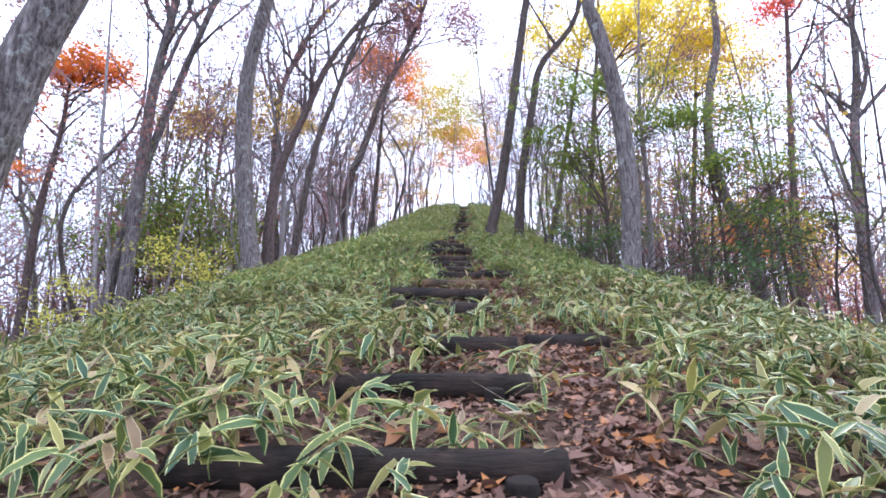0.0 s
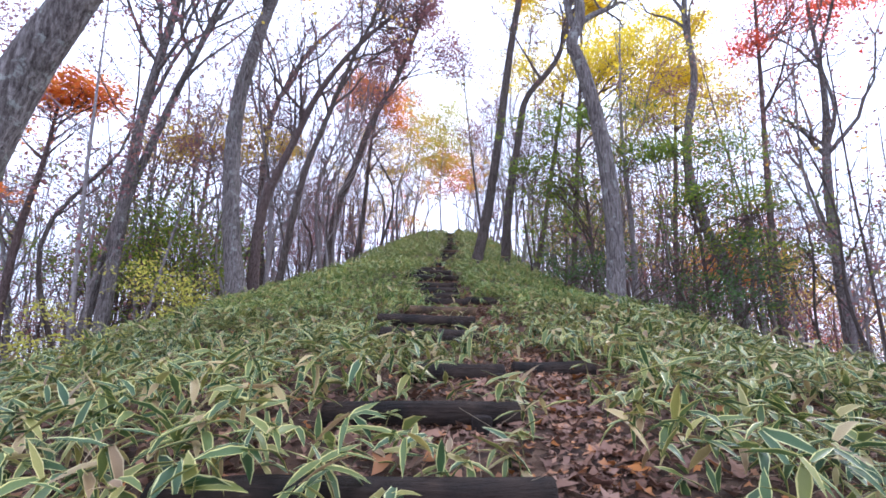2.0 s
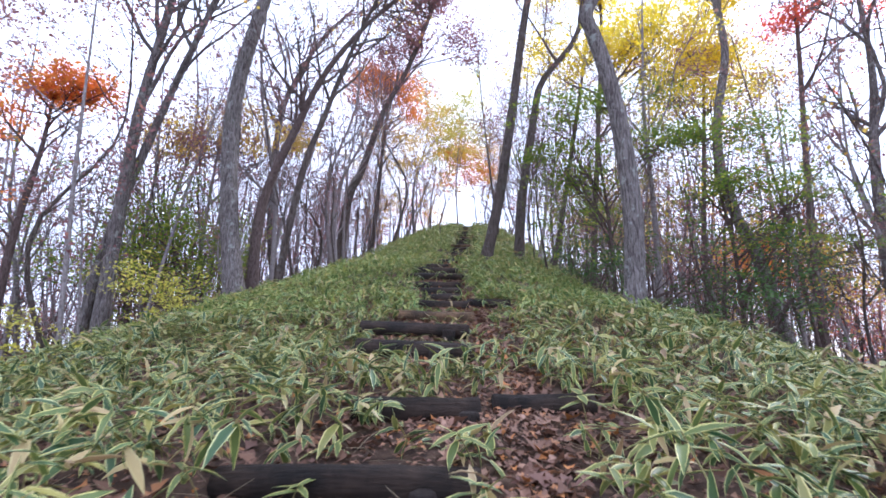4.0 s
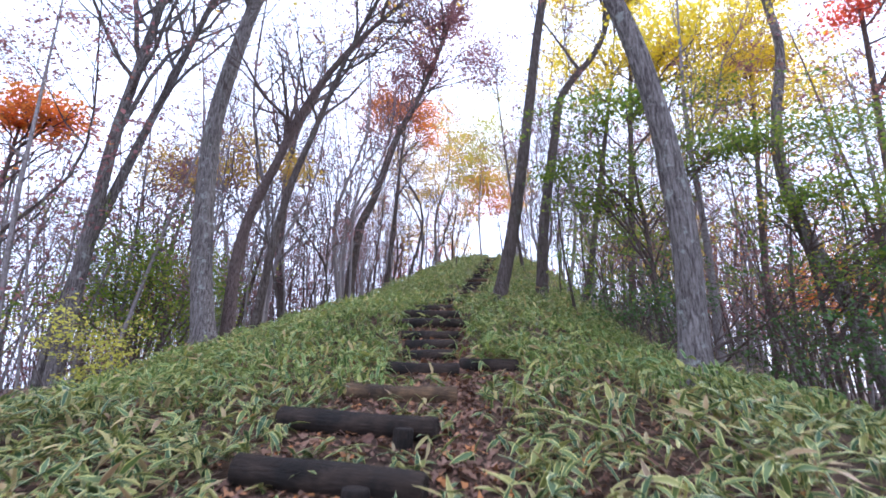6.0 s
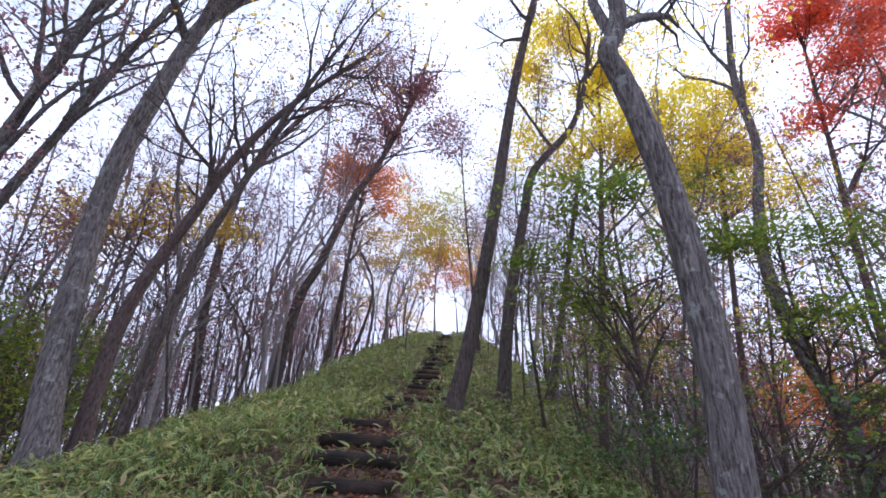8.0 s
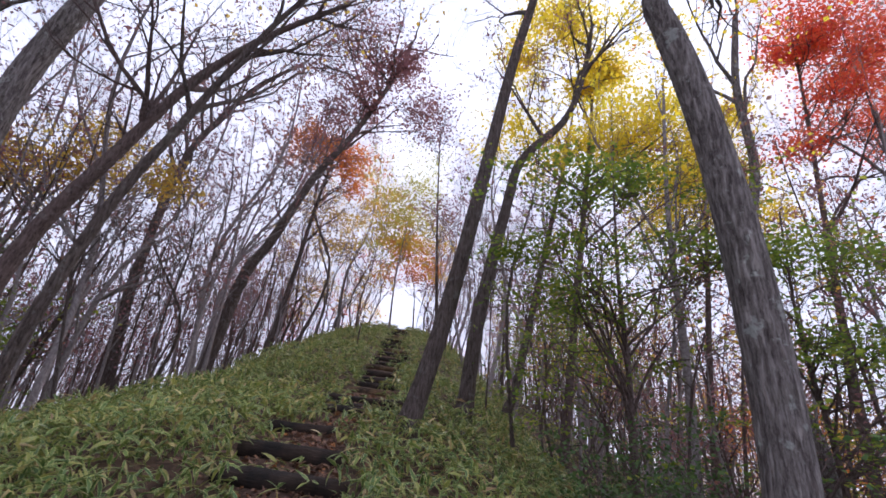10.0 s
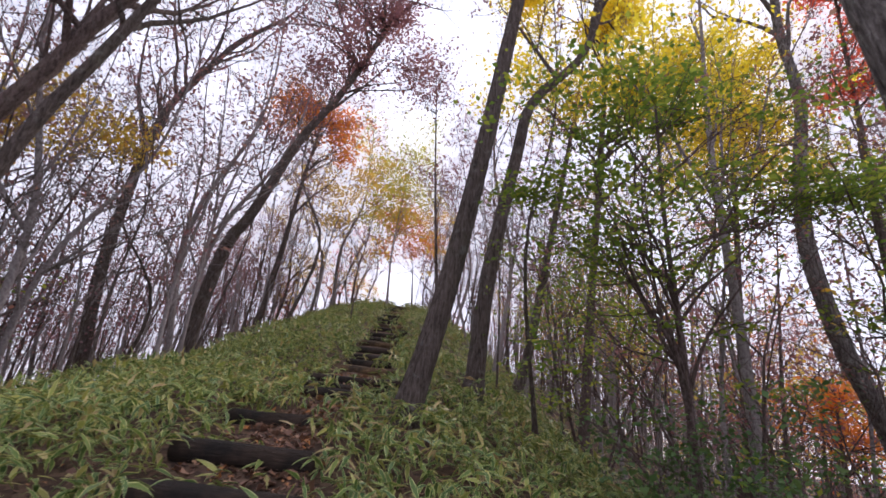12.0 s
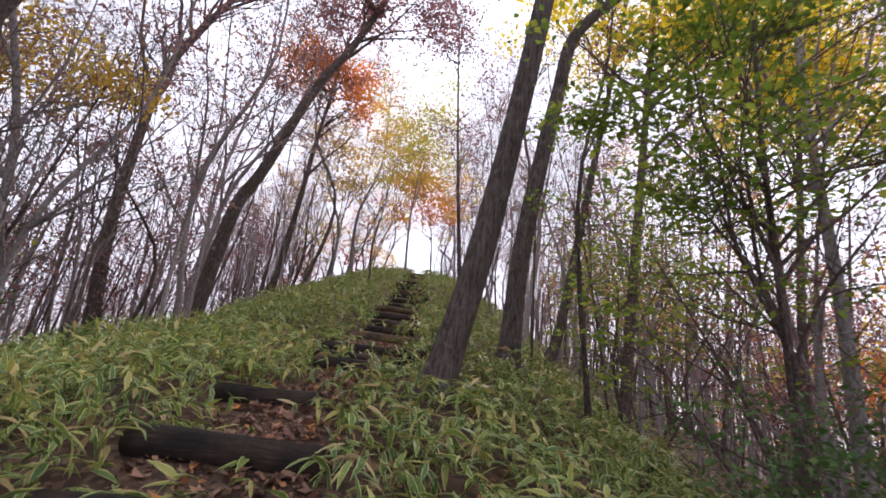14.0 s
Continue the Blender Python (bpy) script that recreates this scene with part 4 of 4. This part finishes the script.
def blade_set(base, az, pitch, length, width, droop, roll, segs):
    """Blades as folded strips, three corners across, tapering to a tip; returns verts, faces, uv."""
    n = len(base)
    s = np.linspace(0, 1, segs + 1)
    prof = np.clip(np.sin(np.pi * np.clip(0.10 + 0.90 * s, 0, 1) ** 0.75), 0.0, 1) if segs > 2 else np.array([0.35, 1.0, 0.02])[: segs + 1]
    prof[-1] = 0.02
    ang = pitch[:, None] - droop[:, None] * s[None]
    dx = np.cos(ang)
    dz = np.sin(ang)
    step = length[:, None] / segs
    along = np.concatenate([np.zeros((n, 1)), np.cumsum((dx[:, 1:] + dx[:, :-1]) / 2 * step, 1)], 1)
    rise = np.concatenate([np.zeros((n, 1)), np.cumsum((dz[:, 1:] + dz[:, :-1]) / 2 * step, 1)], 1)
    f = np.stack([np.cos(az), np.sin(az), np.zeros(n)], -1)
    mid = base[:, None] + along[..., None] * f[:, None] + rise[..., None] * np.array([0, 0, 1.0])
    side = np.stack([-np.sin(az), np.cos(az), np.zeros(n)], -1)
    nor = np.stack([-np.sin(ang) * f[:, None, 0], -np.sin(ang) * f[:, None, 1], np.cos(ang)], -1)
    sd = side[:, None] * np.cos(roll)[:, None, None] + nor * np.sin(roll)[:, None, None]
    up = nor * np.cos(roll)[:, None, None] - side[:, None] * np.sin(roll)[:, None, None]
    hw = (width[:, None] / 2 * prof[None])[..., None]
    L = mid + sd * hw + up * hw * 0.35
    R = mid - sd * hw + up * hw * 0.35
    v = np.stack([L, mid, R], 2).reshape(-1, 3)
    uv = np.zeros((n, segs + 1, 3, 2))
    uv[..., 0] = np.array([1, 0, 1])
    uv[..., 1] = s[None, :, None]
    row = np.arange(segs)[:, None] * 3
    q = np.concatenate([row + np.array([[0, 1, 4, 3]]), row + np.array([[1, 2, 5, 4]])])
    faces = (np.arange(n)[:, None, None] * (segs + 1) * 3 + q[None]).reshape(-1, 4)
    return v, faces, uv.reshape(-1, 2)


def sasa_field(name, label, region, per_m2, segs, leaves, scale, seed, outer=False, blade=SASA, big=1.0):
    rg = np.random.default_rng(seed)
    x0, x1, y0, y1 = region
    n = int((x1 - x0) * (y1 - y0) * per_m2)
    x, y = rg.uniform(x0, x1, n), rg.uniform(y0, y1, n)
    d = x - np.interp(y, LINE_Y, LINE_X)
    keep = rg.random(n) > np.clip(path_mask(x, y) * 0.96 + log_gap(x, y) * 0.9 + log_gap(x, y, 1.1) * np.where(y > 10.5, 0.1, 0.4), 0, 0.95)
    patch = 0.5 + 0.5 * np.sin(1.1 * x + 0.6 * y + 1) * np.sin(0.8 * y - 0.7 * x)
    keep &= rg.random(n) < 0.72 + 0.28 * patch
    keep &= ~((y < 1.5) & (np.abs(x - 0.2) < 1.3))
    tread = np.interp(y, (0, 1.4, 2.3, 2.7, 4.5, 8.6), (0, 0.59, 0.78, 1.0, 1.0, 0.93))
    keep &= ~((np.abs(x - tread) < np.where(y < 2.1, 0.27, 0.14)) & (y < 8.9))
    fade = np.clip(1.0 - (np.maximum(-d - 5.6, d - np.interp(y, EDGE_Y, EDGE_R) - 0.4)) / 2.6, 0.0, 1.0) * np.clip((y + 1.0) / 2.4, 0.15, 1.0)
    keep &= rg.random(n) < (np.clip(1.15 - fade, 0.0, 1.0) * np.exp(-np.maximum(np.abs(d) - 8, 0) / 5) if outer else fade)
    for a, b in KEEP:
        keep &= (x - a) ** 2 + (y - b) ** 2 > 0.12
    x, y = x[keep], y[keep]
    n = len(x)
    h = scale * rg.uniform(0.08, 0.44, n) * (0.8 + 0.35 * np.sin(0.9 * x + 2) * np.sin(0.7 * y))
    h *= np.where(log_gap(x, y, 1.15) > 0, 0.38, 1.0)
    z = ground_z(x, y)
    lean = rg.normal(0, 0.10, (n, 2)) * scale
    top = np.stack([x + lean[:, 0], y + lean[:, 1], z + h], -1)
    k = leaves
    base = np.repeat(top, k, 0) + rg.normal(0, 0.015, (n * k, 3)) * scale
    az = np.repeat(rg.uniform(0, 6.28, n), k) + np.tile(np.arange(k) * (6.28 / k), n) + rg.normal(0, 0.4, n * k)
    pitch = rg.normal(-0.05, 0.55, n * k)
    length = big * scale * rg.uniform(0.085, 0.205, n * k)
    width = length * rg.uniform(0.19, 0.29, n * k)
    droop = rg.uniform(0.1, 0.8, n * k)
    v, f, uv = blade_set(base, az, pitch, length, width, droop, rg.normal(0, 0.35, n * k), segs)
    ob = new(name, mesh_np(name, v, [f], blade, True, uv))
    return tagged(ob, label, "bamboo grass", kind="stuff")


sasa_field("bamboo_grass", "dense low bamboo grass, green blades with pale withered edges", (-8.2, 7.8, -0.6, 7.5), 57, 3, 6, 0.95, 201, big=1.1)
sasa_field("bamboo_grass", "dense low bamboo grass covering the ridge", (-8, 6.5, 7.5, 14), 104, 3, 5, 0.92, 204, blade=SASA_LUSH_LIGHTENED, big=1.05)
sasa_field("bamboo_grass", "dense low bamboo grass covering the ridge", (-7, 5.5, 14, 20), 70, 2, 5, 0.95, 202, blade=SASA_LUSH_LIGHTENED, big=1.1)
sasa_field("bamboo_grass", "dense low bamboo grass on the upper ridge", (-7, 6, 20, 46), 32, 2, 4, 1.2, 203, blade=SASA_LUSH_LIGHTENED)


sasa_field("bamboo_grass", "thin scattered bamboo grass down the slopes", (-17, 16, -9, 34), 9, 2, 5, 1.15, 205, True)


def dry_canes(n, seed):
    """Thin withered canes that stand and lie among the blades."""
    rg = np.random.default_rng(seed)
    pieces = []
    while len(pieces) < n:
        x, y = rg.uniform(-4.5, 4.5), rg.uniform(1.5, 9)
        if path_mask(x, y) > 0.1 or log_gap(np.array([x]), np.array([y]))[0] > 0:
            continue
        a, ln, rise = rg.uniform(0, 6.28), rg.uniform(0.15, 0.5), rg.uniform(0.15, 1.1)
        d = np.array([math.cos(a), math.sin(a), rise])
        d /= np.linalg.norm(d)
        p = np.array([x, y, gz(x, y) - 0.02])
        pts = [p, p + d * ln * 0.5, p + d * ln + np.array([0, 0, -0.12 * ln])]
        pieces.append(tube(pts, (0.002, 0.0017, 0.001), 3))
    return tagged(new("dry_canes", mesh_np("dry_canes", *join(pieces), DRY)), "thin withered bamboo canes among the grass", "dry canes", kind="stuff")


DRY = leaf_material("dry_cane", [(0.30, 0.22, 0.13), (0.42, 0.34, 0.22), (0.22, 0.14, 0.09)], 0.0, 0.7)
dry_canes(1300, 420)


def sasa_plant(seed, scale):
    """One bamboo grass plant: a thin cane with a whorl of blades, each blade a part."""
    rg = np.random.default_rng(seed)
    root = tagged(new("bamboo_grass_plant"), "low bamboo grass plant with pale-edged green blades", "bamboo grass", "bamboo grass plants beside the path")
    h = scale * rg.uniform(0.22, 0.36)
    tilt = rg.normal(0, 0.05, 2)
    cane = [(0, 0, -0.04), (tilt[0] * 0.4, tilt[1] * 0.4, h * 0.5), (tilt[0], tilt[1], h)]
    part("cane", mesh_np("cane", *join([tube(cane, (0.004, 0.0035, 0.003), 5)]), STEM), root)
    k = int(rg.integers(5, 8))
    for b in range(k):
        base = np.array([[tilt[0], tilt[1], h - 0.012 * b]])
        length = np.array([scale * rg.uniform(0.12, 0.22)])
        v, f, uv = blade_set(base, np.array([b * 2.4 + rg.normal(0, 0.3)]), np.array([rg.normal(0.1, 0.35)]), length, length * rg.uniform(0.18, 0.24), np.array([rg.uniform(0.2, 0.9)]), np.array([rg.normal(0, 0.3)]), 6)
        part("blade", mesh_np("blade", v, [f], SASA, True, uv), root)
    return root


PLANTS = [sasa_plant(400 + k, 1.0) for k in range(8)]
rg = np.random.default_rng(410)
spots = []
while len(spots) < 150:
    x, y = rg.uniform(-3.2, 3.4), rg.uniform(1.7, 6.5)
    if path_mask(x, y) > 0.1 or abs(x - 0.88) < (0.42 if y < 2.1 else 0.26) or log_gap(np.array([x]), np.array([y]))[0] > 0 and rg.random() < 0.7 or any((x - a) ** 2 + (y - b) ** 2 < 0.02 for a, b in spots):
        continue
    spots.append((x, y))
    low = 0.55 if log_gap(np.array([x]), np.array([y]), 1.1)[0] > 0 else 1.0
    m = pose(x, y, gz(x, y), 0, 0, rg.uniform(0, 360)) @ Matrix.Diagonal((1, 1, low, 1)) @ Matrix.Scale(rg.uniform(0.85, 1.15), 4)
    if len(spots) <= 8:
        PLANTS[len(spots) - 1].matrix_basis = m
    else:
        copy_thing(PLANTS[len(spots) % 8], m)


# ---- fallen leaves ----
def litter(name, label, n, region, seed, on_path):
    rg = np.random.default_rng(seed)
    x, y = rg.uniform(region[0], region[1], n), rg.uniform(region[2], region[3], n)
    if on_path:
        keep = rg.random(n) < np.clip(path_mask(x, y) + 0.45 * log_gap(x, y) + 0.06, 0, 1)
        x, y = x[keep], y[keep]
    n = len(x)
    lobes = 8
    a = np.linspace(0, 2 * np.pi, lobes, endpoint=False)
    rr = np.where(np.arange(lobes) % 2 == 0, 1.0, 0.55)
    size = np.where(rg.random(n) < 0.08, rg.uniform(0.05, 0.085, n), rg.uniform(0.016, 0.042, n))
    rot = rg.uniform(0, 6.28, n)
    stretch = rg.uniform(0.5, 0.85, n)
    px = rr * np.cos(a)
    py = rr * np.sin(a)
    lx = size[:, None] * px[None]
    ly = size[:, None] * py[None] * stretch[:, None]
    curl = rg.uniform(-0.1, 0.5, n)
    lz = curl[:, None] * (ly ** 2) / size[:, None] * 2 + rg.normal(0, 0.12, (n, lobes)) * size[:, None]
    tx, ty = rg.normal(0, 0.3, n), rg.normal(0, 0.3, n)
    wx = lx * np.cos(rot)[:, None] - ly * np.sin(rot)[:, None]
    wy = lx * np.sin(rot)[:, None] + ly * np.cos(rot)[:, None]
    vz = lz + wx * tx[:, None] + wy * ty[:, None] + (ground_z(x, y) + rg.uniform(0.008, 0.03, n))[:, None]
    rim = np.stack([x[:, None] + wx, y[:, None] + wy, vz], -1)
    v = np.concatenate([rim, rim.mean(1, keepdims=True)], 1).reshape(-1, 3)
    k = np.arange(lobes)
    t = np.stack([np.full(lobes, lobes), k, (k + 1) % lobes], -1)
    f = (np.arange(n)[:, None, None] * (lobes + 1) + t[None]).reshape(-1, 3)
    return tagged(new(name, mesh_np(name, v, [f], LEAF_LITTER, False)), label, "fallen leaves", kind="stuff")


litter("fallen_leaves", "brown and orange fallen leaves on the trodden path", 38000, (-1.6, 2.2, 1.0, 16), 301, True)
litter("fallen_leaves", "brown fallen leaves scattered among the bamboo grass", 17000, (-3.4, 3.4, 1.2, 10), 302, False)
